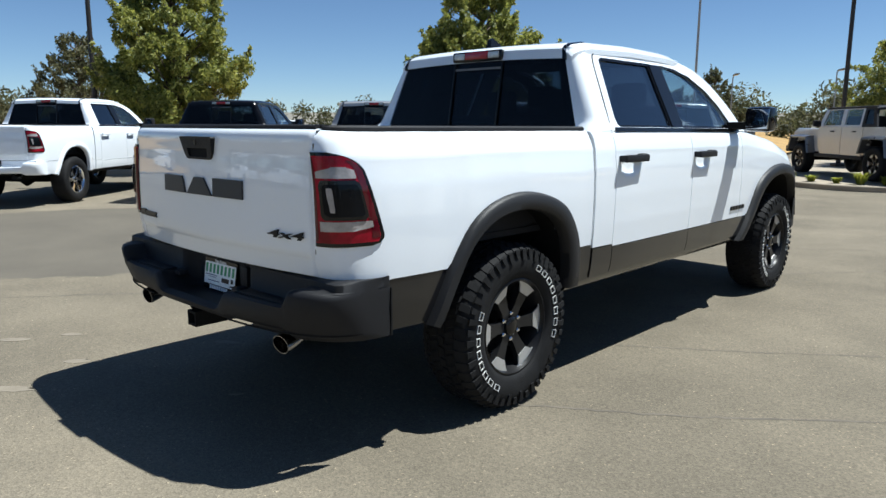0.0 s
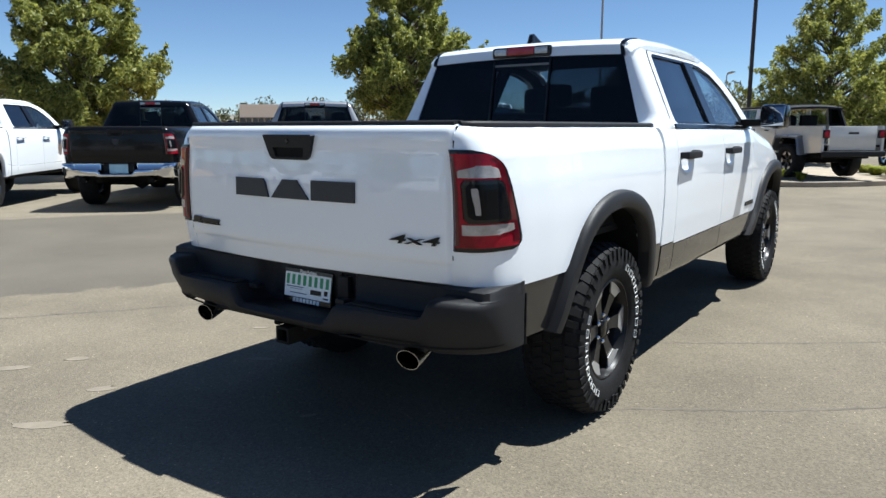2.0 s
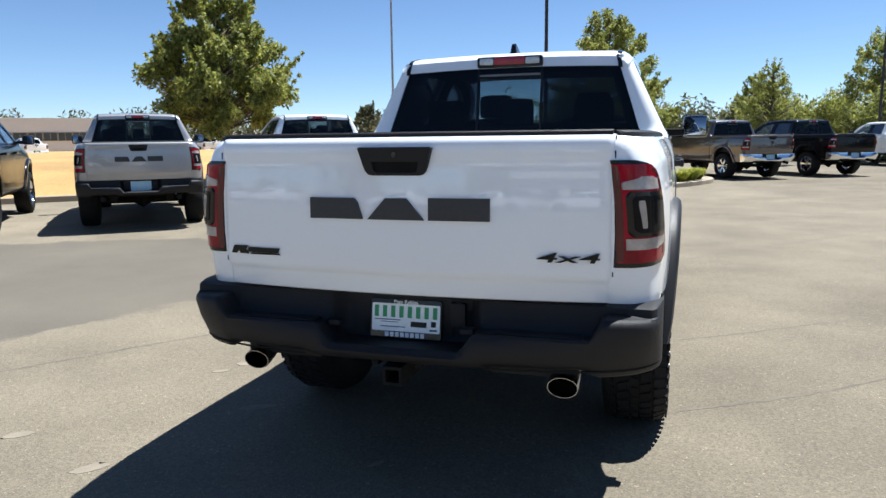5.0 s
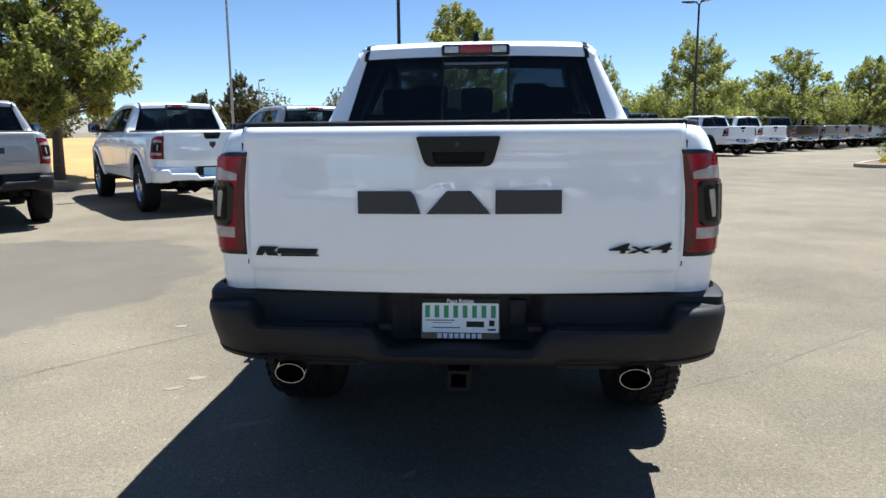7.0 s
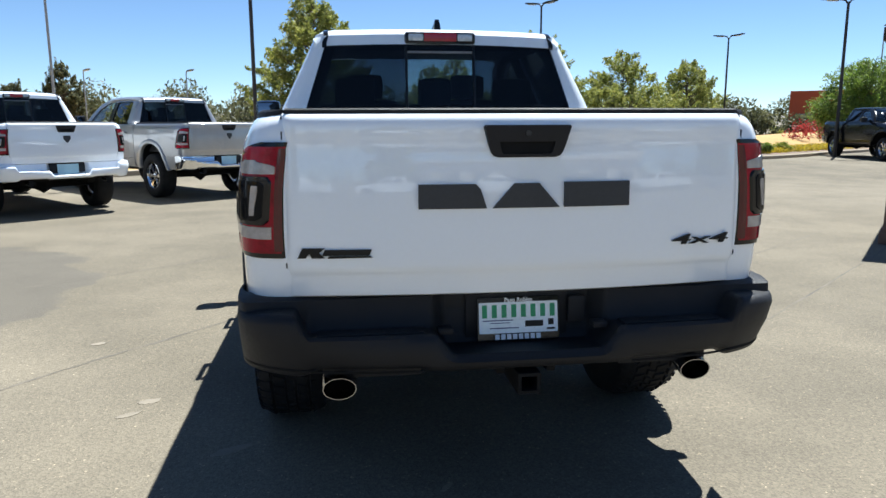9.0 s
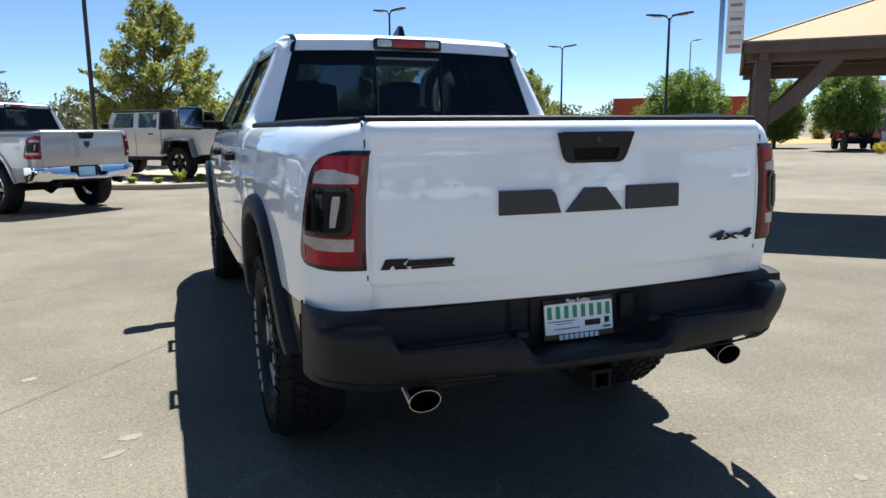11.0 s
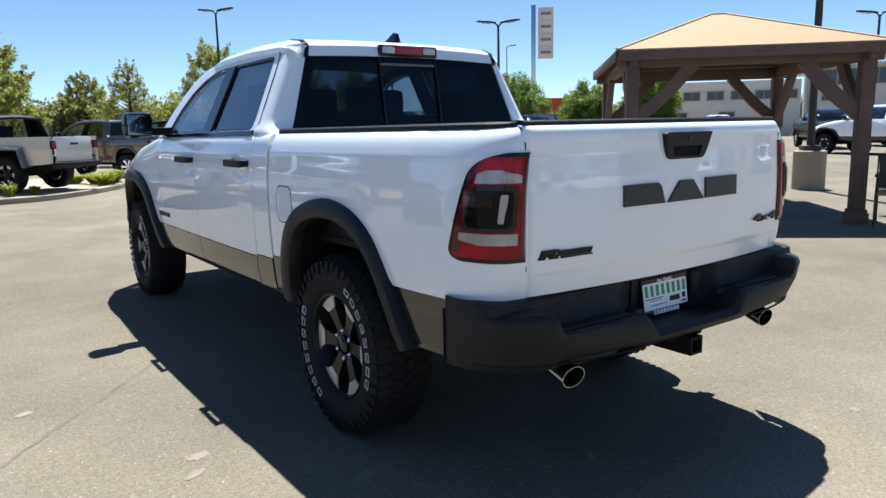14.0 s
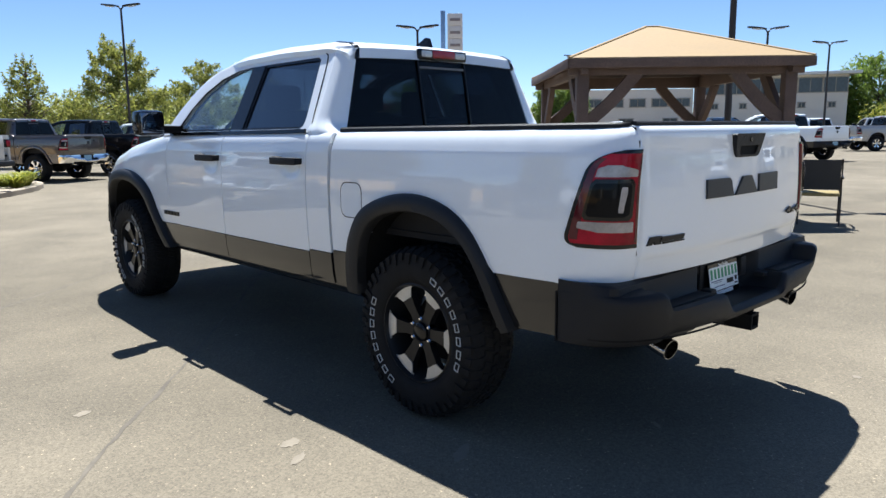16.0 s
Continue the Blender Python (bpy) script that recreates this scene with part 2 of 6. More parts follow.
def prism(loop, put, depth):
    """A flat outline (u, v) made a slab: put(u, v, d) gives the place at depth d."""
    n = len(loop)
    bm = bmesh.new()
    lo = [bm.verts.new(put(u, w, 0.0)) for u, w in loop]
    hi = [bm.verts.new(put(u, w, depth)) for u, w in loop]
    for i in range(n):
        bm.faces.new((lo[i], lo[(i + 1) % n], hi[(i + 1) % n], hi[i]))
    a, b = bm.faces.new(lo), bm.faces.new(hi)
    bmesh.ops.triangulate(bm, faces=[a, b])
    bm.verts.index_update()
    v = [tuple(x.co) for x in bm.verts]
    f = [tuple(x.index for x in q.verts) for q in bm.faces]
    bm.free()
    return v, f


def holed(outer, holes, put, depth):
    """A slab with openings through it."""
    bm = bmesh.new()
    loops = []
    for lp in (outer, *holes):
        vs = [bm.verts.new((u, w, 0)) for u, w in lp]
        loops.append([bm.edges.new((vs[i], vs[(i + 1) % len(vs)])) for i in range(len(vs))])
    bmesh.ops.triangle_fill(bm, use_beauty=True, edges=[e for lp in loops for e in lp])
    bm.verts.index_update()
    flat = [(x.co.x, x.co.y) for x in bm.verts]
    tri = [tuple(x.index for x in q.verts) for q in bm.faces]
    rim = [(e.verts[0].index, e.verts[1].index) for lp in loops for e in lp]
    bm.free()
    N = len(flat)
    v = [put(u, w, 0.0) for u, w in flat] + [put(u, w, depth) for u, w in flat]
    f = tri + [tuple(N + i for i in reversed(q)) for q in tri] + [(a, b, N + b, N + a) for a, b in rim]
    return v, f


def curve_through(pts, n):
    """Catmull-Rom through points of any dimension, n samples a span."""
    p = [np.array(q, float) for q in pts]
    p = [2 * p[0] - p[1]] + p + [2 * p[-1] - p[-2]]
    out = []
    for i in range(1, len(p) - 2):
        for k in range(n):
            t = k / n
            out.append(0.5 * (2 * p[i] + (p[i + 1] - p[i - 1]) * t + (2 * p[i - 1] - 5 * p[i] + 4 * p[i + 1] - p[i + 2]) * t ** 2 + (3 * p[i] - p[i - 1] - 3 * p[i + 1] + p[i + 2]) * t ** 3))
    out.append(p[-2])
    return [tuple(float(c) for c in q) for q in out]


def interp(table, x):
    return float(np.interp(x, [a for a, _ in table], [b for _, b in table]))


def rounded(u0, u1, w0, w1, r, n=5):
    out = []
    for cu, cw, a0 in ((u1 - r, w1 - r, 0), (u0 + r, w1 - r, 90), (u0 + r, w0 + r, 180), (u1 - r, w0 + r, 270)):
        for k in range(n + 1):
            a = radians(a0 + 90 * k / n)
            out.append((cu + r * math.cos(a), cw + r * math.sin(a)))
    return out


# ---------------- the pickup truck ----------------
PLAN = [(0.02, 0.765), (0.027, 0.80), (0.04, 0.838), (0.07, 0.868), (0.12, 0.893), (0.2, 0.912), (0.3, 0.926), (0.5, 0.945), (0.8, 0.958), (1.2, 0.965), (1.725, 0.967),
        (1.80, 0.970), (2.2, 0.978), (3.0, 0.98), (3.9, 0.976), (4.4, 0.972), (4.8, 0.962), (5.1, 0.94), (5.35, 0.895), (5.5, 0.83), (5.6, 0.72), (5.66, 0.5), (5.7, 0.0)]
LOWER = [(0.50, 0.05), (0.56, 0.03), (0.62, 0.018), (0.72, 0.010), (0.85, 0.003), (1.0, 0.0), (1.16, 0.0), (1.24, 0.004)]
UPPER = [(0.0, 0.085), (0.010, 0.066), (0.03, 0.046), (0.06, 0.030), (0.096, 0.0165), (0.104, 0.0135), (0.15, 0.009), (0.20, 0.0055), (0.26, 0.0025), (0.34, 0.0)]
TOPZ = [(0.0, 1.385), (1.785, 1.385), (1.79, 1.372), (3.95, 1.362), (4.3, 1.335), (4.7, 1.285), (5.1, 1.20), (5.4, 1.11), (5.7, 1.02)]
LEAN = [(0.78, 0.072), (0.83, 0.060), (0.88, 0.051), (0.93, 0.046), (1.05, 0.044), (1.30, 0.044), (1.345, 0.047), (1.370, 0.056), (1.39, 0.080)]
RARCH = [(0.53, 0.55), (0.60, 0.70), (0.69, 0.865), (0.79, 0.985), (0.93, 1.06), (1.12, 1.092), (1.32, 1.068), (1.50, 0.995), (1.60, 0.88), (1.65, 0.74), (1.665, 0.55)]
RARCHI = [(0.585, 0.53), (0.66, 0.695), (0.745, 0.845), (0.835, 0.93), (0.96, 0.988), (1.12, 1.007), (1.28, 0.987), (1.42, 0.925), (1.50, 0.82), (1.535, 0.70), (1.548, 0.55)]
FARCH = [(3.89, 0.53), (4.06, 0.74), (4.23, 0.96), (4.48, 1.065), (4.78, 1.095), (5.05, 1.065), (5.26, 0.98), (5.38, 0.86), (5.45, 0.74), (5.48, 0.60)]
FARCHI = [(4.00, 0.53), (4.15, 0.72), (4.32, 0.90), (4.53, 0.985), (4.78, 1.01), (5.02, 0.985), (5.18, 0.91), (5.28, 0.81), (5.34, 0.72), (5.37, 0.60)]
RAX, FAX, HUBX, HUBZ, TYRE = 1.137, 4.808, 0.925, 0.418, 0.418


def smooth(a, b, x):
    t = min(1.0, max(0.0, (x - a) / (b - a)))
    return t * t * (3 - 2 * t)


def side_x(y, z, zt=None):
    zt = interp(TOPZ, y) if zt is None else zt
    k = 1.0 if y < 1.787 else 0.60 + 0.40 * smooth(3.9, 4.5, y)
    return interp(PLAN, y) - interp(LOWER, z) - k * interp(UPPER, zt - z)


def rear_shift(y, z):
    return interp(LEAN, z) * max(0.0, 1 - max(0.0, y - 0.02) / 0.35) ** 1.5


TAILV = [(0.803, 0.032), (0.808, 0.024), (0.825, 0.020), (0.87, 0.0165), (0.882, 0.011), (0.895, 0.0045), (0.91, 0.002), (0.93, 0.0007), (0.95, 0.0), (0.985, -0.0005), (1.02, -0.0004), (1.06, 0.0), (1.08, 0.0002), (1.10, 0.0006), (1.12, 0.0011), (1.14, 0.0017), (1.16, 0.0025), (1.18, 0.0034), (1.20, 0.0044), (1.22, 0.0055), (1.24, 0.0067),
         (1.26, 0.0080), (1.275, 0.0088), (1.285, 0.0091), (1.295, 0.0091), (1.31, 0.0089), (1.33, 0.0084), (1.345, 0.0086), (1.355, 0.010), (1.365, 0.0135), (1.375, 0.020), (1.382, 0.029), (1.386, 0.042)]


def tail_y(x, z):
    """The tailgate skin: bowed in plan, with a shallow pressed band along the top."""
    a = abs(x)
    return 0.095 * a * a + interp(TAILV, z) + 0.012 * smooth(0.742, 0.7605, a)


def on_side(y, z, s, out=0.0, zt=None):
    """A place on the flank, s: +1 right, -1 left."""
    e = 0.004
    dx = (side_x(y + e, z, zt) - side_x(y - e, z, zt)) / (2 * e)
    n = Vector((1, -dx, 0)).normalized()
    return (s * (side_x(y, z, zt) + n.x * out), y + rear_shift(y, z) + n.y * out, z)


def arch_z(path, y):
    return interp(path, y) if path[0][0] < y < path[-1][0] else -1.0


def flank(s, ys, zb, zt, nz, out=0.0, top=None, shoulder=False, cup=None):
    """A panel of the flank; shoulder: it ends above in the crease and the rounded shoulder; cup: where a handle's hollow begins."""
    rows = []
    for y in ys:
        a, b = zb(y), zt(y)
        if shoulder:
            zs = [a + (b - 0.104 - a) * (1 - (1 - j / nz) ** 1.25) for j in range(nz + 1)] + [b - q for q in (0.096, 0.075, 0.055, 0.038, 0.024, 0.013, 0.005, 0.0)]
        else:
            zs = [a + (b - a) * (1 - (1 - j / nz) ** 1.35) for j in range(nz + 1)]
        row = []
        for z in zs:
            d = math.hypot((y - cup - 0.128) / 0.118, (z - 1.186) / (0.070 if z < 1.186 else 0.05)) if cup else 1.0
            row.append(on_side(y, z, s, out - 0.016 * (1 - smooth(0.55, 1.0, d)), top))
        rows.append(row)
    return shell(rows, (-s * 0.02, 0, 0))


def steps(a, b, d):
    n = max(1, round((b - a) / d))
    return [a + (b - a) * i / n for i in range(n + 1)]


ROOFZ = [(1.938, 1.850), (1.952, 1.867), (1.995, 1.885), (2.12, 1.903), (2.6, 1.918), (3.1, 1.909), (3.42, 1.878)]


def roof_pt(x, y, up=0.0):
    """A place on the roof skin; x runs to 0.715 at the gutter."""
    kw = interp([(1.938, 0.968), (1.952, 0.982), (1.995, 0.995), (2.12, 1.0), (3.2, 1.0), (3.42, 0.955)], y)
    a = abs(x)
    return (x * kw, y, interp(ROOFZ, y) - 0.018 * (x / 0.7) ** 2 - 0.030 * smooth(0.64, 0.715, a) - 0.012 * smooth(0.685, 0.715, a) + up)


def gy(z):
    """The rear window's lean."""
    return 1.876 + (z - 1.41) * 0.166


def bh(z):
    """Half the rear window's width."""
    return 0.772 - (z - 1.405) * 0.325


def house_x(z):
    return 0.925 - (z - 1.372) * (0.925 - 0.71) / (1.82 - 1.372)


def lettering(text, size, depth, material, parent, m, name="lettering", label="", bold=0.0):
    c = bpy.data.curves.new(name, "FONT")
    c.body, c.size, c.extrude, c.align_x, c.align_y = text, size, depth, "CENTER", "CENTER"
    c.offset = bold
    tmp = bpy.data.objects.new("text", c)
    scene.collection.objects.link(tmp)
    me = bpy.data.meshes.new_from_object(tmp.evaluated_get(bpy.context.evaluated_depsgraph_get()))
    bpy.data.objects.remove(tmp)
    bpy.data.curves.remove(c)
    me.name = name
    me.transform(m)
    me.materials.clear()
    me.materials.append(material)
    ob = new(name, me)
    ob.parent = parent
    if label:
        ob["label"] = label
    return ob


def revolve(profile, seg, c, s):
    """A ring round the axle: profile (offset along the axle outwards, radius)."""
    rows = []
    for k in range(seg):
        a = 2 * math.pi * k / seg
        rows.append([(c[0] + s * o, c[1] + r * math.cos(a), c[2] + r * math.sin(a)) for o, r in profile])
    return grid(rows, wrap=True)


def wheel(parent, s, y, style, near):
    """A wheel whose outer face looks to side s."""
    c = (s * HUBX, y, HUBZ)
    w = part("wheel", *revolve([(-0.20, 0.215), (-0.21, 0.235), (-0.02, 0.238), (0.018, 0.244), (0.022, 0.236), (0.0, 0.226), (-0.07, 0.205), (-0.17, 0.20), (-0.20, 0.215)], 48, c, s), RIMD if style == "dark" else CHROME, parent)
    R = TYRE
    prof = [(-0.225, 0.235), (-0.25, 0.28), (-0.255, 0.33), (-0.242, R - 0.03), (-0.215, R - 0.012), (0.0 - 0.0, R - 0.012), (0.028, R - 0.03), (0.040, 0.335), (0.034, 0.275), (0.016, 0.24), (-0.02, 0.235)]
    tyre = part("tyre", *revolve(prof, 72 if near else 40, c, s), RUBBER, w, "black all-terrain tyre", sharp=60)
    if near:
        v, f = [], []
        n = 46
        for row, (o0, o1, sk, h) in enumerate(((-0.246, -0.185, 0.25, 0.014), (-0.178, -0.128, -0.5, 0.010), (-0.12, -0.088, 0.5, 0.010), (-0.08, -0.03, -0.5, 0.010), (-0.022, 0.034, 0.25, 0.014))):
            for k in range(n):
                a0 = 2 * math.pi * (k + 0.5 * (row % 2)) / n
                wd = 2 * math.pi / n * (0.62 if k % 2 else 0.74)
                edge = row in (0, 4)
                b = len(v)
                for d, sh in ((0.0, 1.0), (h, 0.84)):
                    for o, u in ((o0, 0), (o1, 0), (o1, 1), (o0, 1)):
                        oo = (o0 + o1) / 2 + (o - (o0 + o1) / 2) * sh
                        a = a0 + wd * ((u - 0.5) * sh) + sk * (oo - (o0 + o1) / 2) * 1.6
                        r = R - 0.0145 + d * 1.05
                        if edge and ((row == 0 and o == o0) or (row == 4 and o == o1)):
                            r -= 0.026
                        v.append((c[0] + s * oo, c[1] + r * math.cos(a), c[2] + r * math.sin(a)))
                f += [tuple(b + i for i in q) for q in ((4, 5, 6, 7), (0, 1, 5, 4), (1, 2, 6, 5), (2, 3, 7, 6), (3, 0, 4, 7))]
        for k in range(n):
            a0 = 2 * math.pi * (k + 0.02) / n
            L = 0.055 if k % 2 else 0.035
            b = len(v)
            for d in (0.0, 0.007):
                for r, da in ((R - 0.026, 0.30), (R - 0.026, -0.30), (R - 0.026 - L, -0.22), (R - 0.026 - L, 0.22)):
                    a = a0 + da * 2 * math.pi / n
                    v.append((c[0] + s * (0.034 + d + (R - 0.026 - r) * 0.10), c[1] + r * math.cos(a), c[2] + r * math.sin(a)))
            f += [tuple(b + i for i in q) for q in ((4, 5, 6, 7), (0, 1, 5, 4), (1, 2, 6, 5), (2, 3, 7, 6), (3, 0, 4, 7))]
        part("tread", v, f, RUBBER, w, "chunky tread blocks", sharp=20)
        # raised white sidewall lettering, as bars
        for a_mid, count in ((158, 8), (-18, 8)):
            for k in range(count):
                vv, ff = [], []
                a = radians(a_mid + (k - (count - 1) / 2) * 11.2)
                for u0, u1, r0, r1 in ((-3.6, -3.1, 0.300, 0.328), (3.1, 3.6, 0.300, 0.328), (-3.1, 3.1, 0.3255, 0.328), (-3.1, 3.1, 0.300, 0.3025)):
                    b = len(vv)
                    for o in (0.0345, 0.0415):
                        for u, r in ((u0, r0), (u1, r0), (u1, r1), (u0, r1)):
                            aa = a + radians(u)
                            vv.append((c[0] + s * (o + (0.0 if r < 0.31 else 0.002)), c[1] - s * r * math.cos(aa), c[2] + r * math.sin(aa)))
                    ff += [tuple(b + i for i in q) for q in ((4, 5, 6, 7), (0, 1, 5, 4), (1, 2, 6, 5), (2, 3, 7, 6), (3, 0, 4, 7))]
                part("sidewall_bar", vv, ff, LETTERW, w, "raised white sidewall block outline", sharp=0)

    def disc(u, t, d):
        return (c[0] + s * d, c[1] + u, c[2] + t)

    part("brake_disc", *revolve([(-0.15, 0.02), (-0.15, 0.165), (-0.165, 0.165), (-0.165, 0.02)], 32, c, s), UNDER, w)
    n_sp = 6
    a_off = 0
    for k in range(n_sp):
        a = radians(a_off + 360 / n_sp * k)
        ca, sa = math.cos(a), math.sin(a)

        def rot(loop):
            return [(p * ca - q * sa, p * sa + q * ca) for p, q in loop]

        hub_o, rim_o = -0.025, -0.002

        def spoke_put(u, t, d, h=hub_o, r_=rim_o):
            r = math.hypot(u, t)
            return (c[0] + s * (h + (r_ - h) * min(1, r / 0.22) + d), c[1] + u, c[2] + t)

        part("spoke", *prism(rot([(0.04, -0.030), (0.10, -0.026), (0.175, -0.036), (0.225, -0.058), (0.228, 0.058), (0.175, 0.036), (0.10, 0.026), (0.04, 0.030)]), spoke_put, -0.035), RIMD if style == "dark" else STEEL, w, sharp=25)
        if style == "dark":
            arc = [(0.233 * math.cos(radians(q)), 0.233 * math.sin(radians(q))) for q in (-22, -15, -7, 0, 7, 15, 22)]
            part("machined_face", *prism(rot([(0.172, -0.034)] + [(0.210, -0.062)] + arc + [(0.210, 0.062), (0.172, 0.034)]), lambda u, t, d: spoke_put(u, t, d + 0.0035), -0.006), RIMS, w, "machined silver spoke end", sharp=25)
        else:
            part("machined_face", *prism(rot([(0.06, -0.012), (0.21, -0.03), (0.225, 0.03), (0.06, 0.012)]), lambda u, t, d: spoke_put(u, t, d + 0.004), -0.008), CHROME, w, sharp=25)
        if near:
            an = radians(a_off + 30 + 60 * k)
            part("lug_nut", *tube([(c[0] + s * -0.045, c[1] + 0.066 * math.cos(an), c[2] + 0.066 * math.sin(an)), (c[0] + s * -0.012, c[1] + 0.066 * math.cos(an), c[2] + 0.066 * math.sin(an)), (c[0] + s * -0.006, c[1] + 0.066 * math.cos(an), c[2] + 0.066 * math.sin(an))], [0.0125, 0.0125, 0.007], 6), CHROME, w)
    part("hub_cap", *tube([(c[0] - s * 0.06, c[1], c[2]), (c[0] - s * 0.006, c[1], c[2]), (c[0], c[1], c[2])], [0.052, 0.046, 0.036], 24), GLOSSB if style == "dark" else CHROME, w)
    if style == "dark":
        part("rim_ring", *revolve([(0.010, 0.231), (0.0215, 0.2345), (0.0215, 0.2395), (0.010, 0.243)], 64, c, s), RIMD, w, "thin dark rim edge")
    return w


def superbump(x, y0=-0.09, y1=0.30, half=0.935, p=5.0):
    u = min(1.0, abs(x) / half)
    return y0 + (y1 - y0) * (1 - (1 - u ** p) ** (1 / p))


def bumper(parent, material, low=0.585, near=True):
    rows = []
    xs = sorted(set([round(q, 4) for q in steps(-0.932, 0.932, 0.02)] + [s * q for s in (-1, 1) for q in (0.24, 0.25, 0.26, 0.27, 0.28, 0.29, 0.30, 0.31, 0.69, 0.70, 0.71, 0.72, 0.73, 0.74, 0.75, 0.90, 0.915, 0.922, 0.926, 0.929, 0.9335, 0.9343, 0.9347, 0.9349, 0.935)]))
    for x in xs:
        a = abs(x)
        yr = superbump(x)
        top = 0.772 - 0.010 * smooth(0.80, 0.93, a)
        lip = 0.630 + (0.702 - 0.630) * smooth(0.235, 0.315, a) + (top - 0.702) * smooth(0.695, 0.745, a)
        yb = 0.112 - 0.060 * smooth(0.24, 0.31, a)
        yb = max(yb, yr + 0.03)
        bot = low - 0.012 - 0.016 * smooth(0.66, 0.74, a) + 0.012 * smooth(0.30, 0.36, a) * (1 - smooth(0.66, 0.72, a))
        rows.append([(x, yr + 0.16, bot + 0.02), (x, yr + 0.035, bot), (x, yr + 0.008, bot + 0.012), (x, yr - 0.002, bot + 0.03), (x * 1.0, yr - 0.004, (bot + lip) / 2 + 0.01), (x, yr + 0.001, lip - 0.026), (x, yr + 0.009, lip - 0.008), (x, yr + 0.026, lip),
                     (x, yr + 0.034, lip - 0.006 * (1 - smooth(0.695, 0.745, a))), (x, yb - 0.012, lip - 0.009 * (1 - smooth(0.695, 0.745, a))), (x, yb, lip + 0.004), (x, yb + 0.004, max(lip + 0.011, 0.795)), (x, yb + 0.03, max(lip + 0.012, 0.803)), (x, yb + 0.12, max(lip + 0.012, 0.803)), (x, yr + 0.16, bot + 0.02)])
        for j in (1, 2, 3, 4, 5):
            q = rows[-1][j]
            rows[-1][j] = (q[0], q[1] + superbump(x, p=5.0 - 1.9 * (1 - smooth(0.585, 0.75, q[2]))) - yr, q[2])
        rows[-1] = [(q[0] - math.copysign(0.012 * smooth(0.29, 0.36, q[1]), x) if a > 0.9 else q[0], min(q[1], 0.306), q[2]) for q in rows[-1]]
    v, f = grid(rows)
    k = len(rows[0])
    f.append(tuple(range(k - 1)))
    f.append(tuple((len(rows) - 1) * k + j for j in range(k - 1)))
    b = part("rear_bumper", v, f, material, parent, sharp=45)
    if near:
        for s in (-1, 1):
            part("bumper_valance", *box(s * 0.50, 0.045, 0.560, 0.32, 0.03, 0.05, 0.008), PLASTIC, b)
            part("step_pad", *box(s * 0.505, 0.0, 0.697, 0.34, 0.065, 0.008, 0.003), PLASTIC, b, "ribbed step pad")
            part("bumper_gap", *box(s * 0.9325, 0.310, 0.655, 0.010, 0.007, 0.20), UNDER, b, "dark gap at the bumper end")
            for zc, hgt, off in ((0.588, 0.003, -0.0025), ):
                rows = []
                for x in steps(0.34, 0.925, 0.015):
                    yv = superbump(x, p=5.0 - 1.9 * (1 - smooth(0.585, 0.75, zc)))
                    rows.append([(s * x, yv - 0.0065, zc - hgt), (s * x, yv - 0.0065, zc + hgt)])
                part("bumper_seam", *shell(rows, (0, 0.006, 0)), UNDER, b, "dark seam above the lower lip")
        part("plate_bracket", *box(0.0, 0.112, 0.70, 0.36, 0.022, 0.165, 0.006), PLASTIC, b)
        part("socket_cover", *box(0.205, 0.092, 0.725, 0.062, 0.03, 0.095, 0.012), PLASTIC, b, "black trailer socket cover")
        part("pocket_light", *box(0.262, 0.02, 0.688, 0.05, 0.05, 0.022, 0.008), PLASTIC, b)
        part("pocket_light", *box(-0.262, 0.02, 0.688, 0.05, 0.05, 0.022, 0.008), PLASTIC, b)
    return b


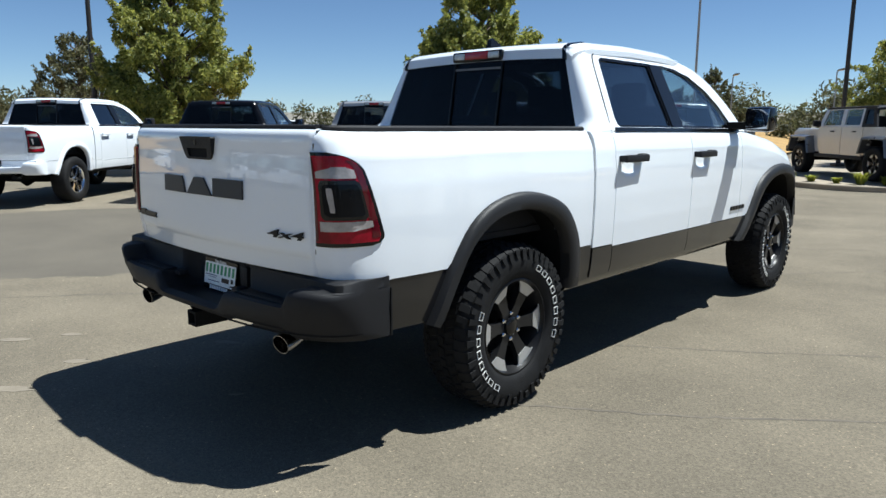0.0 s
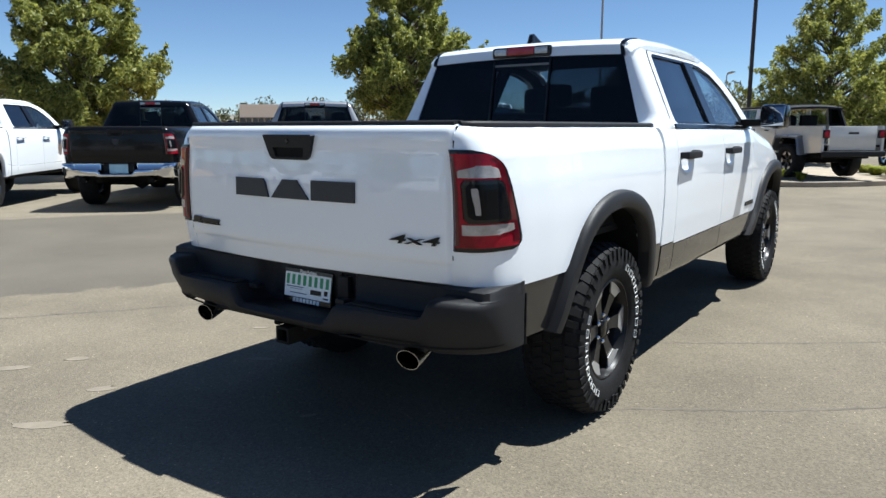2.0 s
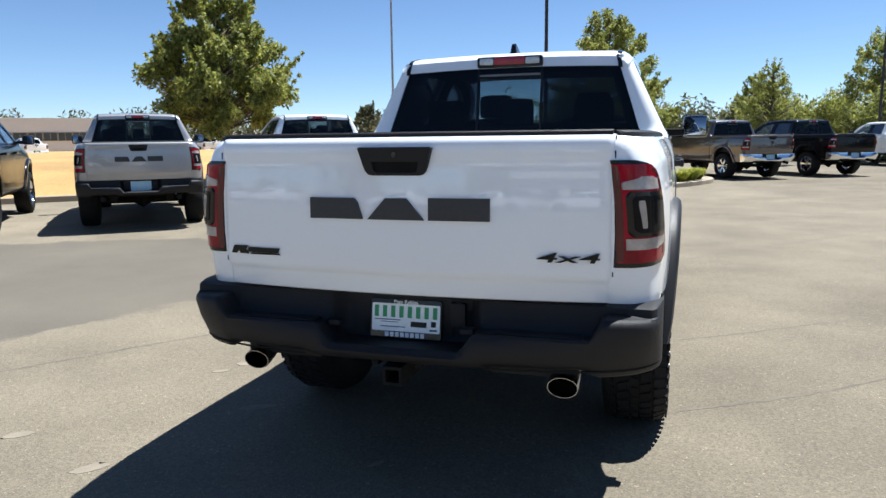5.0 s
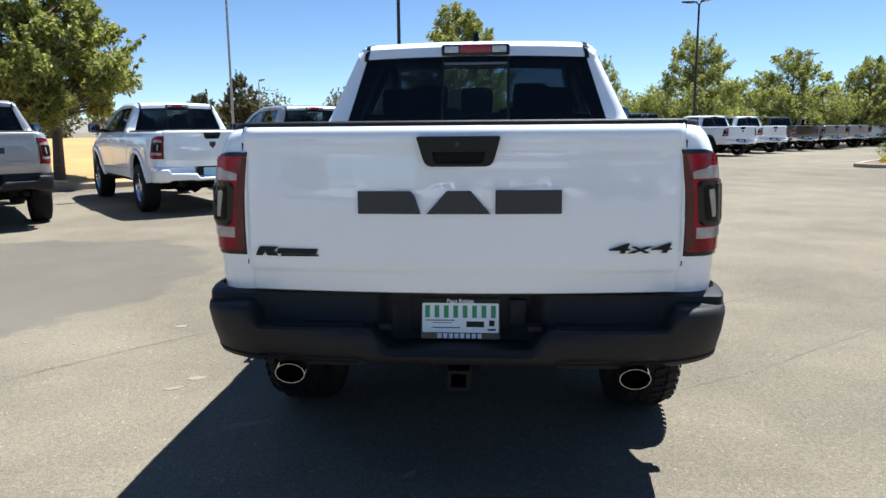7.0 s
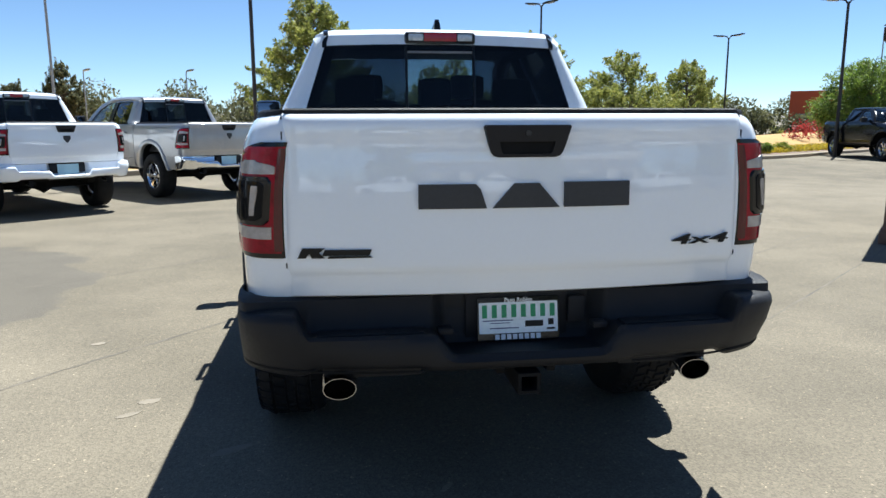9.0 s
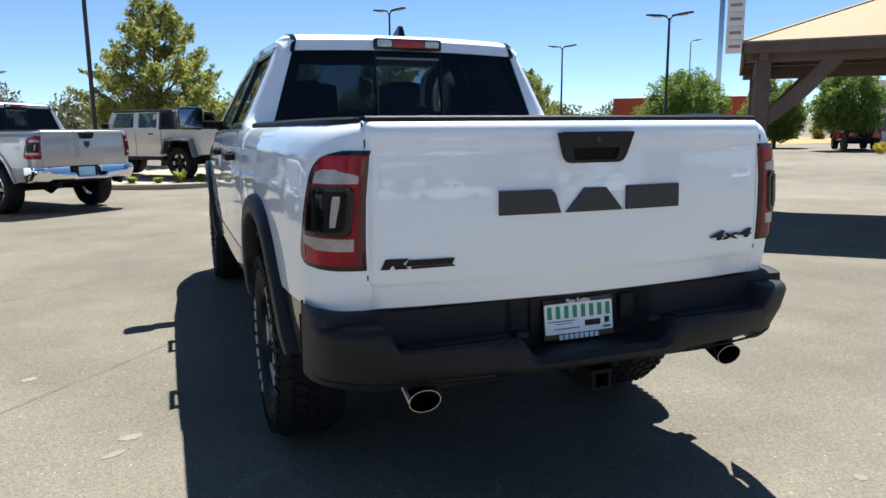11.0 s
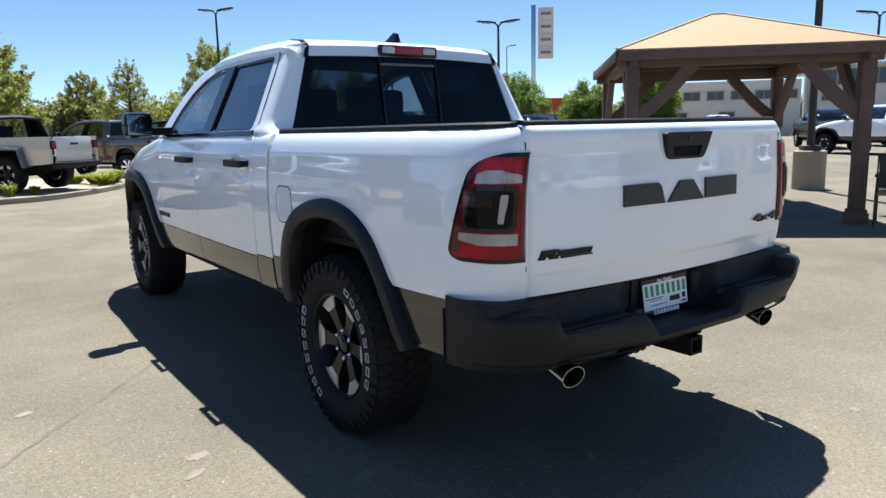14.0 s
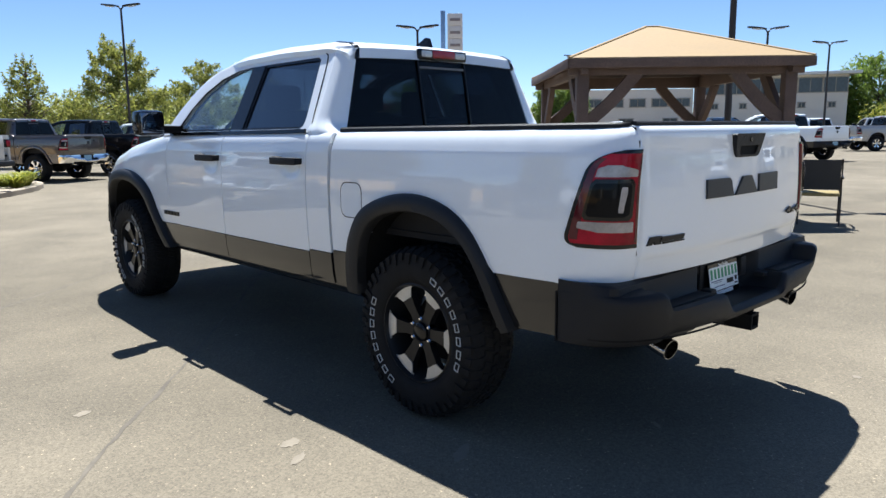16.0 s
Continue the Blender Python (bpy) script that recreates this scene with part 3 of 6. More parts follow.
def taillight(parent, s, near):
    """Wraps round the rear corner."""
    ys = [0.021, 0.024, 0.030, 0.040, 0.055, 0.075, 0.10, 0.13, 0.16, 0.19, 0.22, 0.25, 0.28]

    def outer(z):
        return interp([(0.934, 0.215), (0.938, 0.242), (0.946, 0.262), (0.958, 0.274), (0.975, 0.278), (1.085, 0.242), (1.23, 0.190), (1.255, 0.167), (1.274, 0.132), (1.285, 0.102), (1.292, 0.075), (1.298, 0.05)], z)

    def patch(z0, z1, f0, f1, out, n=10, thick=0.012):
        rows = []
        m = 14
        for i in range(n + 1):
            z = z0 + (z1 - z0) * i / n
            y0, y1 = 0.022, outer(z)
            # along the corner by even arc
            pts = [(yy, interp(PLAN, yy)) for yy in [y0 + (y1 - y0) * (q / 60) ** 2.2 for q in range(61)]]
            L = [0.0]
            for a, b in zip(pts, pts[1:]):
                L.append(L[-1] + math.hypot(b[0] - a[0], b[1] - a[1]))
            row = []
            for j in range(m + 1):
                g0 = f0(z) if callable(f0) else f0
                g1 = f1(z) if callable(f1) else f1
                d = (g0 + (g1 - g0) * j / m) * L[-1]
                yy = float(np.interp(d, L, [p[0] for p in pts]))
                row.append(on_side(yy, z, s, out))
            rows.append(row)
        return shell(rows, (-s * thick, thick * 0.6, 0))

    t = part("taillight", *patch(0.934, 1.298, 0.0, 1.0, 0.007, 40), GLOSSB, parent, "taillight with black surround")
    part("red_lens", *patch(0.950, 1.284, 0.018, 0.93, 0.011, 36), REDL, t, "dark red lens")
    if near:
        def soft(z0, z1, f0, f1, r):
            """Side edges of a lens with rounded ends."""
            k = lambda z: r * max(0.0, abs(2 * (z - z0) / (z1 - z0) - 1) - 0.72) ** 2 / 0.078
            return lambda z: f0 + k(z), lambda z: f1 - k(z)

        part("clear_lens", *patch(1.200, 1.243, lambda z: 0.09 + 0.30 * smooth(1.222, 1.243, z), lambda z: 0.77 - 0.12 * smooth(1.230, 1.243, z), 0.014, 10), CLEARL, t, "clear reversing lens")
        part("smoked_frame", *patch(1.040, 1.192, *soft(1.040, 1.192, 0.13, 0.80, 0.06), 0.018, 22), GLOSSB, t)
        part("smoked_lens", *patch(1.054, 1.178, *soft(1.054, 1.178, 0.19, 0.75, 0.05), 0.021, 18), SMOKE, t, "smoked centre lens")
        part("light_bar", *patch(1.070, 1.164, *soft(1.070, 1.164, 0.250, 0.330, 0.008), 0.0228, 8), CLEARL, t)
        part("lower_reflector", *patch(0.996, 1.034, 0.10, lambda z: 0.84 - 0.30 * (1 - smooth(0.996, 1.010, z)), 0.014, 8), CLEARL, t, "pale lower reflector")
        part("dark_red_edge", *patch(0.965, 1.268, 0.80, 0.925, 0.0125, 14), REDD, t)
        part("dark_red_edge", *patch(0.956, 1.278, 0.020, 0.065, 0.0125, 14), REDD, t)
    return t


def pickup(label, paint, group="", at=None, near=False, bump_mat=None, flare_mat=None, clad=None, wheels="chrome", name="pickup_truck", badge=None, plate=False, tail_badge="three"):
    """A four-door pickup, tailgate at y = 0, wheels on z = 0."""
    T = thing(name, label, "pickup truck", group, at)
    bump_mat, flare_mat, clad = bump_mat or paint, flare_mat or paint, clad or paint
    dy = 0.03 if near else 0.07
    nz = 14 if near else 7
    rear_ys = [0.021, 0.024, 0.03, 0.04, 0.055, 0.075, 0.10, 0.14, 0.18, 0.23, 0.29]
    door_ys = lambda a, b: steps(a, a + 0.34, 0.02) + steps(a + 0.40, b, 0.06) if near else steps(a, b, 0.14)
    bedz = lambda y: max(0.768 + 0.017 * smooth(0.22, 0.32, y) - 0.03 * smooth(1.4, 1.7, y), arch_z(RARCH, y))
    for s in (1, -1):
        part("bed_side", *flank(s, rear_ys + steps(0.33, 1.755, dy) + [1.767, 1.773, 1.776], bedz, lambda y: 1.385, nz, 0, 1.385, True), paint, T)
        part("cab_corner", *flank(s, [1.798, 1.80, 1.805, 1.82] + steps(1.85, 2.0, 0.05), lambda y: 0.735, lambda y: 1.372, nz, shoulder=True), paint, T)
        rd = part("rear_door", *flank(s, door_ys(2.006, 2.99), lambda y: 0.722, lambda y: interp(TOPZ, y), 36 if near else nz, shoulder=True, cup=2.035 if near else None), paint, T)
        fd = part("front_door", *flank(s, door_ys(2.997, 3.87), lambda y: max(0.722, arch_z(FARCH, y)), lambda y: interp(TOPZ, y), 36 if near else nz, shoulder=True, cup=3.015 if near else None), paint, T)
        part("front_fender", *flank(s, steps(3.876, 5.44, dy) + [5.47, 5.50, 5.54, 5.57, 5.6, 5.63, 5.66, 5.68, 5.699], lambda y: max(0.72, arch_z(FARCH, y)), lambda y: interp(TOPZ, y), nz, shoulder=True), paint, T)
        # lower cladding
        part("cladding", *flank(s, steps(0.312, 0.625, 0.03), lambda y: 0.56, lambda y: 0.782, 4, -0.004, 1.385), clad, T)
        part("cladding", *flank(s, steps(1.635, 1.776, 0.03), lambda y: 0.56, lambda y: 0.752, 4, 0.003, 1.385), clad, T)
        part("cladding", *flank(s, steps(1.798, 2.0, 0.05), lambda y: 0.565, lambda y: 0.731, 4, 0.003, 1.385), clad, T)
        part("door_cladding", *flank(s, steps(2.006, 2.99, 0.1), lambda y: 0.572, lambda y: 0.718, 4, 0.004, 1.385), clad, rd)
        part("door_cladding", *flank(s, steps(2.997, 4.05, 0.1), lambda y: 0.572, lambda y: max(0.58, min(0.718, 0.73)), 4, 0.004, 1.385), clad, fd)
        rows = [[(s * x, y, z) for x, z in ((0.935, 0.568), (0.93, 0.545), (0.90, 0.512), (0.84, 0.50), (0.70, 0.52))] for y in steps(1.60, 3.99, 0.2)]
        part("rocker", *shell(rows, (0, 0, 0.02)), CLAD if near else UNDER, T)
        # wheel arches
        for path, ipath in ((RARCH, RARCHI), (FARCH, FARCHI)):
            o, i = curve_through(path, 4), curve_through(ipath, 4)
            rows = []
            for (yo, zo), (yi, zi) in zip(o, i):
                pl = interp(PLAN, yo) - 0.75 * interp(LOWER, zo)
                x0 = pl - interp(LOWER, zo)
                pr = 0.036 if near else 0.028
                pi_ = interp(PLAN, yi) - 0.75 * interp(LOWER, zi)
                rows.append([(s * (x0 - 0.012), yo, zo), (s * (x0 + pr * 0.45), yo + (yi - yo) * 0.04, zo + (zi - zo) * 0.04), (s * (pl + pr * 0.85), yo + (yi - yo) * 0.20, zo + (zi - zo) * 0.20), (s * (pl + pr), yo + (yi - yo) * 0.55, zo + (zi - zo) * 0.55),
                             (s * (pi_ + pr), yo + (yi - yo) * 0.92, zo + (zi - zo) * 0.92), (s * (pi_ + pr - 0.008), yi, zi), (s * (pi_ - 0.03), yi, zi), (s * (x0 - 0.03), yo, zo)])
            v, f = grid(rows)
            k = len(rows[0])
            f += [tuple(range(k)), tuple((len(rows) - 1) * k + j for j in range(k))]
            f += [(a * k, (a + 1) * k, (a + 1) * k + k - 1, a * k + k - 1) for a in range(len(rows) - 1)]
            part("fender_flare", v, f, flare_mat, T, sharp=50)
            cy = RAX if path is RARCH else FAX
            rows = [[(s * 0.93, y, z), (s * 0.75, y, z + 0.02), (s * 0.55, y, z + 0.02), (s * 0.55, y + (cy - y) * 0.5, z + (0.5 - z) * 0.5), (s * 0.55, cy, 0.5)] for y, z in i]
            part("wheel_liner", *grid(rows), UNDER, T)
        # greenhouse
        def put(u, z, d, s=s):
            return (s * (house_x(z) - d), u, z)

        rw = [(2.13, 1.395), (2.80, 1.392), (2.80, 1.80), (2.20, 1.80), (2.165, 1.785), (2.10, 1.45), (2.105, 1.41)]
        fw = [(2.95, 1.390), (3.80, 1.386), (3.745, 1.45), (3.675, 1.545), (3.54, 1.655), (3.35, 1.743), (3.15, 1.787), (2.95, 1.800)]
        part("cab_frame", *holed([(1.99, 1.374), (3.99, 1.366), (3.94, 1.43), (3.84, 1.555), (3.67, 1.695), (3.46, 1.793), (3.15, 1.850), (2.03, 1.850)], [rw, fw], put, 0.04), paint, T, sharp=30)
        part("pillar_trim", *prism([(2.797, 1.395), (2.953, 1.395), (2.953, 1.797), (2.797, 1.797)], lambda u, z, d: put(u, z, -0.003 + d), 0.02), GLOSSB, T)
        for pts, nm, gm in ((rw, "rear_side_window", SGLASS), (fw, "front_side_window", GLASSF)):
            cu, cz = sum(p[0] for p in pts) / len(pts), sum(p[1] for p in pts) / len(pts)
            big = [(cu + (u - cu) * 1.012, cz + (z - cz) * 1.02) for u, z in pts]
            small = [(cu + (u - cu) * 0.955, cz + (z - cz) * 0.93) for u, z in pts]
            wo = part(nm, *prism(big, lambda u, z, d: put(u, z, 0.014 + d), 0.006), gm, T)
            wo.visible_shadow = False
            part("window_seal", *holed(big, [small], lambda u, z, d: put(u, z, 0.004 + d), 0.008), GLOSSB, wo)
        part("belt_trim", *prism([(2.05, 1.372), (3.86, 1.362), (3.86, 1.384), (2.06, 1.394)], lambda u, z, d: (s * (0.934 - (z - 1.372) * 0.3 - d), u, z), 0.02), GLOSSB, T)
        if near:
            line = curve_through([(2.004, 1.376), (2.03, 1.47), (2.070, 1.68), (2.092, 1.775), (2.125, 1.815), (2.22, 1.829), (2.6, 1.834), (3.0, 1.829)], 4)
            rows = []
            for (ua, za), (ub, zb) in zip(line, line[1:] + [(2 * line[-1][0] - line[-2][0], 2 * line[-1][1] - line[-2][1])]):
                dn = Vector((ub - ua, zb - za)).normalized() * 0.003
                rows.append([put(ua - dn.y, za + dn.x, -0.004), put(ua + dn.y, za - dn.x, -0.004)])
            part("door_gap", *shell(rows, (-s * 0.006, 0, 0)), UNDER, rd, "dark gap round the door frame")
        # rear pillar wraps round to the back glass
        rows = []
        for z in [1.366, 1.374, 1.384, 1.396, 1.41, 1.43, 1.455] + steps(1.48, 1.848, 0.05):
            h, b, g0 = house_x(z), bh(z) - 0.004, gy(z)
            base = ((b, g0 + 0.012), (b + 0.004, g0), (b + (h - b) * 0.45, g0 + 0.002), (h - 0.026, g0 + 0.016), (h - 0.009, g0 + 0.042), (h + 0.001, g0 + 0.085), (h + 0.002, max(2.03, g0 + 0.11)))
            wide = ((b, g0 + 0.012), (b + 0.03, 1.845), (0.86, 1.826), (0.898, 1.822), (0.916, 1.848), (0.925, 1.92), (0.928, 2.03))
            q = max(0.0, 1 - (z - 1.366) / 0.075) ** 2
            rows.append([(s * (a[0] + (e[0] - a[0]) * q), a[1] + (e[1] - a[1]) * q, z) for a, e in zip(base, wide)])
        part("rear_pillar", *shell(rows, (-s * 0.02, 0.02, 0)), paint, T, sharp=60)
        rows = []
        for y, z in curve_through([(3.15, 1.847), (3.46, 1.790), (3.67, 1.692), (3.84, 1.552), (3.94, 1.427), (3.99, 1.36)], 3):
            h = house_x(z)
            rows.append([(s * (h + 0.001), y - 0.004, z - 0.004), (s * (h - 0.010), y + 0.010, z + 0.010), (s * (h - 0.035), y + 0.032, z + 0.014), (s * (h - 0.065), y + 0.055, z + 0.008)])
        part("windscreen_pillar", *shell(rows, (-s * 0.01, -0.01, -0.02)), paint, T)
        rows = [[(s * (xa - 0.012), ya, za), (s * (xa + 0.012), ya, za)] for xa, ya, za in ((0.650, gy(1.784) - 0.016, 1.784), (0.648, gy(1.802) - 0.016, 1.802))]
        rows += [[(p[0], p[1] - 0.003, p[2]) for p in (roof_pt(s * (xa - 0.013), ya, 0.002), roof_pt(s * (xa + 0.013), ya, 0.002))] for xa, ya in ((0.660, 1.938), (0.652, 1.952), (0.648, 1.975), (0.646, 1.998), (0.645, 2.06), (0.645, 2.12))]
        part("roof_moulding", *shell(rows, (0, 0.012, -0.012)), GLOSSB, T, "black strip at the roof corner")
        if near:
            part("pillar_lining", *holed([(2.03, 1.376), (3.93, 1.376), (3.81, 1.55), (3.64, 1.685), (3.43, 1.782), (3.15, 1.838), (2.06, 1.838)], [rw, fw], lambda u, z, d: put(u, z, 0.043 + d), 0.02), CABIN, T)
            rows = [[(s * (bh(z) - 0.01), gy(z) + 0.032, z), (s * (house_x(z) - 0.06), gy(z) + 0.04, z), (s * (house_x(z) - 0.045), 2.06, z)] for z in steps(1.38, 1.84, 0.1)]
            part("pillar_lining", *shell(rows, (-s * 0.004, 0.004, 0)), CABIN, T)
        # mirrors
        mi = part("wing_mirror", *box(s * 1.13, 3.745, 1.452, 0.195, 0.15, 0.178, 0.045), GLOSSB if near else PLASTIC, T, "black wing mirror")
        part("mirror_arm", *prism([(3.70, 1.384), (3.84, 1.378), (3.82, 1.435), (3.70, 1.43)], lambda u, z, d: (s * (0.90 + d), u, z), 0.16), UNDER, mi)
        part("mirror_glass", *box(s * 1.13, 3.676, 1.452, 0.16, 0.02, 0.14, 0.004, pose(0, 0, 0, -4, 0, s * -9)), MIRROR, mi)
        # door handles
        for y0, dr in ((2.035, rd), (3.015, fd)):
            xh = side_x(y0 + 0.12, 1.218)
            part("door_handle", *join(box(s * (xh + 0.040), y0 + 0.135, 1.218, 0.022, 0.27, 0.042, 0.010), box(s * (xh + 0.018), y0 + 0.025, 1.218, 0.05, 0.04, 0.036, 0.008), box(s * (xh + 0.018), y0 + 0.238, 1.220, 0.05, 0.06, 0.046, 0.012)), PLASTIC if near else paint, dr, "black door handle" if near else "")
        rows = []
        for y in [0.045, 0.055, 0.075, 0.10, 0.14, 0.2] + steps(0.3, 1.765, 0.14):
            xo = interp(PLAN, y) - 0.072
            xi = min(xo - 0.03, 0.795) if y > 0.1 else 0.74
            ys = y + rear_shift(y, 1.386)
            rows.append([(s * xi, ys + 0.004, 1.378), (s * xi, ys + 0.004, 1.394), (s * (xo - 0.010), ys, 1.398), (s * xo, ys, 1.391), (s * (xo + 0.002), ys, 1.380)])
        part("bed_rail_cap", *shell(rows, (0, 0, -0.012)), PLASTIC, T, "black plastic bed rail cap")
        taillight(T, s, True)
        wheel(T, s, RAX, wheels, near)
        wheel(T, s, FAX, wheels, near)
        if near:
            part("fender_badge", *join(*[box(s * (side_x(3.73 + q * 0.055, 0.80) + 0.003), 3.73 + q * 0.055, 0.797, 0.008, 0.042, 0.030, 0.002) for q in range(5)]), TEXTB, T, "small black badge as bars")
            # fuel door outline on the left flank only
            if s < 0:
                fo = part("fuel_door", *prism(rounded(1.510, 1.680, 0.945, 1.118, 0.045), lambda u, z, d: on_side(u, z, s, 0.0015 - d, 1.385), 0.004), paint, T)
                part("fuel_door_gap", *holed(rounded(1.505, 1.685, 0.940, 1.123, 0.048), [rounded(1.510, 1.680, 0.945, 1.118, 0.045)], lambda u, z, d: on_side(u, z, s, 0.0008 - d, 1.385), 0.003), UNDER, fo)
            part("mud_flap", *box(s * 0.87, 0.60, 0.556, 0.14, 0.05, 0.022, 0.008), PLASTIC, T)
    # tailgate
    zs = [z for z, _ in TAILV]
    rows = [[(x, tail_y(x, z), z) for x in [-0.7605, -0.7585, -0.755, -0.748, -0.735] + steps(-0.71, 0.71, 0.071) + [0.735, 0.748, 0.755, 0.7585, 0.7605]] for z in zs]
    tg = part("tailgate", *shell(rows, (0, 0.05, 0)), paint, T)
    rows = [[(x, 0.095 * x * x + dy_, z) for dy_, z in ((0.036, 1.380), (0.036, 1.396), (0.042, 1.401), (0.095, 1.402), (0.105, 1.396), (0.105, 1.370))] for x in steps(-0.752, 0.752, 0.094)]
    v, f = grid(rows)
    part("tailgate_cap", v, f + [tuple(range(6)), tuple(len(v) - 6 + j for j in range(6))], PLASTIC, tg, "black plastic top cap")
    hz = lambda z: 0.001 - (z - 1.247) * 0.15
    hl_ = [(-0.140, 1.343), (-0.136, 1.330), (-0.124, 1.285), (-0.116, 1.262), (-0.106, 1.251), (-0.092, 1.247), (0.092, 1.247), (0.106, 1.251), (0.116, 1.262), (0.124, 1.285), (0.136, 1.330), (0.140, 1.343), (0.134, 1.348), (-0.134, 1.348)]
    hh = part("tailgate_handle", *holed(hl_, [[(-0.090, 1.296), (-0.082, 1.263), (-0.074, 1.257), (0.074, 1.257), (0.082, 1.263), (0.090, 1.296)]], lambda u, z, d: (u, hz(z) + d, z), 0.040), PLASTIC, tg, "black handle bezel")
    part("handle_recess", *prism([(-0.098, 1.300), (-0.088, 1.252), (0.088, 1.252), (0.098, 1.300)], lambda u, z, d: (u, tail_y(u, z) - 0.0025 + d, z), 0.004), UNDER, hh)
    if near:
        part("camera_lens", *tube([(0.0, hz(1.322) - 0.004, 1.322), (0.0, hz(1.322) + 0.01, 1.322)], 0.010, 16), GLOSSB, hh, "small round reversing camera")
    if tail_badge == "three":
        bz = 1.088, 1.165

        def bput(u, z, d):
            return (u, tail_y(u, z) - 0.010 + d, z)

        shapes = (([(-0.346, 1.088), (-0.130, 1.088), (-0.150, 1.150), (-0.165, 1.165), (-0.346, 1.165)], []),
                  ([(-0.110, 1.088), (0.108, 1.088), (0.040, 1.166), (-0.040, 1.166)], []),
                  ([(0.124, 1.088), (0.346, 1.088), (0.346, 1.168), (0.124, 1.168)], []))
        for lp, holes in shapes:
            part("tailgate_badge", *holed(lp, [], bput, 0.014), BADGE, tg, "plain dark grey badge block")
    else:
        part("tailgate_badge", *prism([(-0.05, 1.15), (0, 1.09), (0.05, 1.15), (0.05, 1.20), (-0.05, 1.20)], lambda u, z, d: (u, tail_y(u, z) - 0.008 + d, z), 0.01), BADGE, tg, "dark crest badge")
    # black strips fill the side slits, standing in for their shade
    for s in (-1, 1):
        part("tailgate_gap", *join(box(s * 0.7628, 0.0765, 1.115, 0.0042, 0.016, 0.43), box(s * 0.7628, 0.098, 1.352, 0.0042, 0.020, 0.055)), UNDER, T, "dark gap beside the tailgate")
    part("rear_frame", *join(box(0, 0.24, 0.80, 1.5, 0.10, 0.10)), UNDER, T)
    bumper(T, bump_mat, near=near)
    # bed inside
    part("bed_floor", *join(box(0, 0.92, 0.87, 1.66, 1.66, 0.03), box(0, 0.125, 0.80, 1.50, 0.03, 0.12), box(0, 1.745, 1.12, 1.72, 0.03, 0.50), box(0.80, 0.96, 1.12, 0.04, 1.48, 0.50), box(-0.80, 0.96, 1.12, 0.04, 1.48, 0.50)), PLASTIC, T, "black bed liner")
    # cab back, glass, roof
    part("cab_ledge", *box(0, 1.865, 1.362, 1.70, 0.12, 0.020, 0.004), paint, T)
    part("gap_shield", *join(box(0, 1.787, 0.74, 1.80, 0.14, 0.05), box(0.77, 0.19, 1.08, 0.05, 0.10, 0.50), box(-0.77, 0.19, 1.08, 0.05, 0.10, 0.50)), UNDER, T)
    part("cab_back", *shell([[(x, gy(1.38), z) for x in steps(-0.85, 0.85, 0.17)] for z in (0.80, 1.1, 1.388)], (0, 0.03, 0)), paint, T)
    gput = lambda u, z, d: (u, gy(z) + 0.004 + d, z)
    gl = part("rear_window", *prism([(-0.193, 1.405), (0.193, 1.405), (0.193, 1.80), (-0.193, 1.80)], gput, 0.006), SLIDEG, T, "tinted sliding rear window")
    gl.visible_shadow = False
    for s in (-1, 1):
        fx = part("fixed_pane", *prism([(s * 0.195, 1.405), (s * bh(1.405), 1.405), (s * bh(1.80), 1.80), (s * 0.195, 1.80)], gput, 0.006), GLASS, gl, "dark privacy glass")
        fx.visible_shadow = False
    part("window_surround", *holed([(-bh(1.39) - 0.004, 1.39), (bh(1.39) + 0.004, 1.39), (bh(1.806) + 0.004, 1.806), (-bh(1.806) - 0.004, 1.806)], [[(-bh(1.42) + 0.062, 1.425), (-0.20, 1.425), (-0.20, 1.765), (-bh(1.765) + 0.062, 1.765)], [(-0.186, 1.425), (0.186, 1.425), (0.186, 1.752), (-0.186, 1.752)], [(0.20, 1.425), (bh(1.42) - 0.062, 1.425), (bh(1.765) - 0.062, 1.765), (0.20, 1.765)]], lambda u, z, d: (u, gy(z) + 0.011 + d, z), 0.004), GLOSSB, gl)
    for x in (-0.195, 0.195):
        part("slider_bar", *box(x, gy(1.6) - 0.003, 1.60, 0.012, 0.010, 0.40, 0.003, Matrix.Rotation(-math.atan(0.166), 4, "X")), RIMD, gl)
    part("slider_bar", *box(0, gy(1.755) - 0.004, 1.753, 0.372, 0.008, 0.013, 0.002), LINER, gl, "grey top rail of the slider")
    rows = []
    for y in [q for q, _ in ROOFZ[:4]] + steps(2.2, 3.42, 0.12):
        rows.append([roof_pt(x, y) for x in (-0.715, -0.705, -0.69, -0.66, -0.6, -0.4, -0.2, 0, 0.2, 0.4, 0.6, 0.66, 0.69, 0.705, 0.715)])
    part("roof", *shell(rows, (0, 0, -0.03)), paint, T)
    part("roof_rear_lip", *shell([[(x, gy(z) - 0.012, z - 0.018 * (x / 0.7) ** 2) for x in steps(-0.655, 0.655, 0.13)] for z in (1.797, 1.83, 1.852)], (0, 0.03, 0)), paint, T)
    hl = part("high_brake_light", *box(0, 1.931, 1.830, 0.405, 0.035, 0.066, 0.016), GLOSSB, T, "high brake light with clear ends")
    part("brake_lens", *box(0, 1.914, 1.833, 0.185, 0.012, 0.044, 0.004), REDH, hl)
    for x in (-0.140, 0.140):
        part("cargo_lens", *box(x, 1.914, 1.833, 0.086, 0.012, 0.040, 0.010), CLEARH, hl)
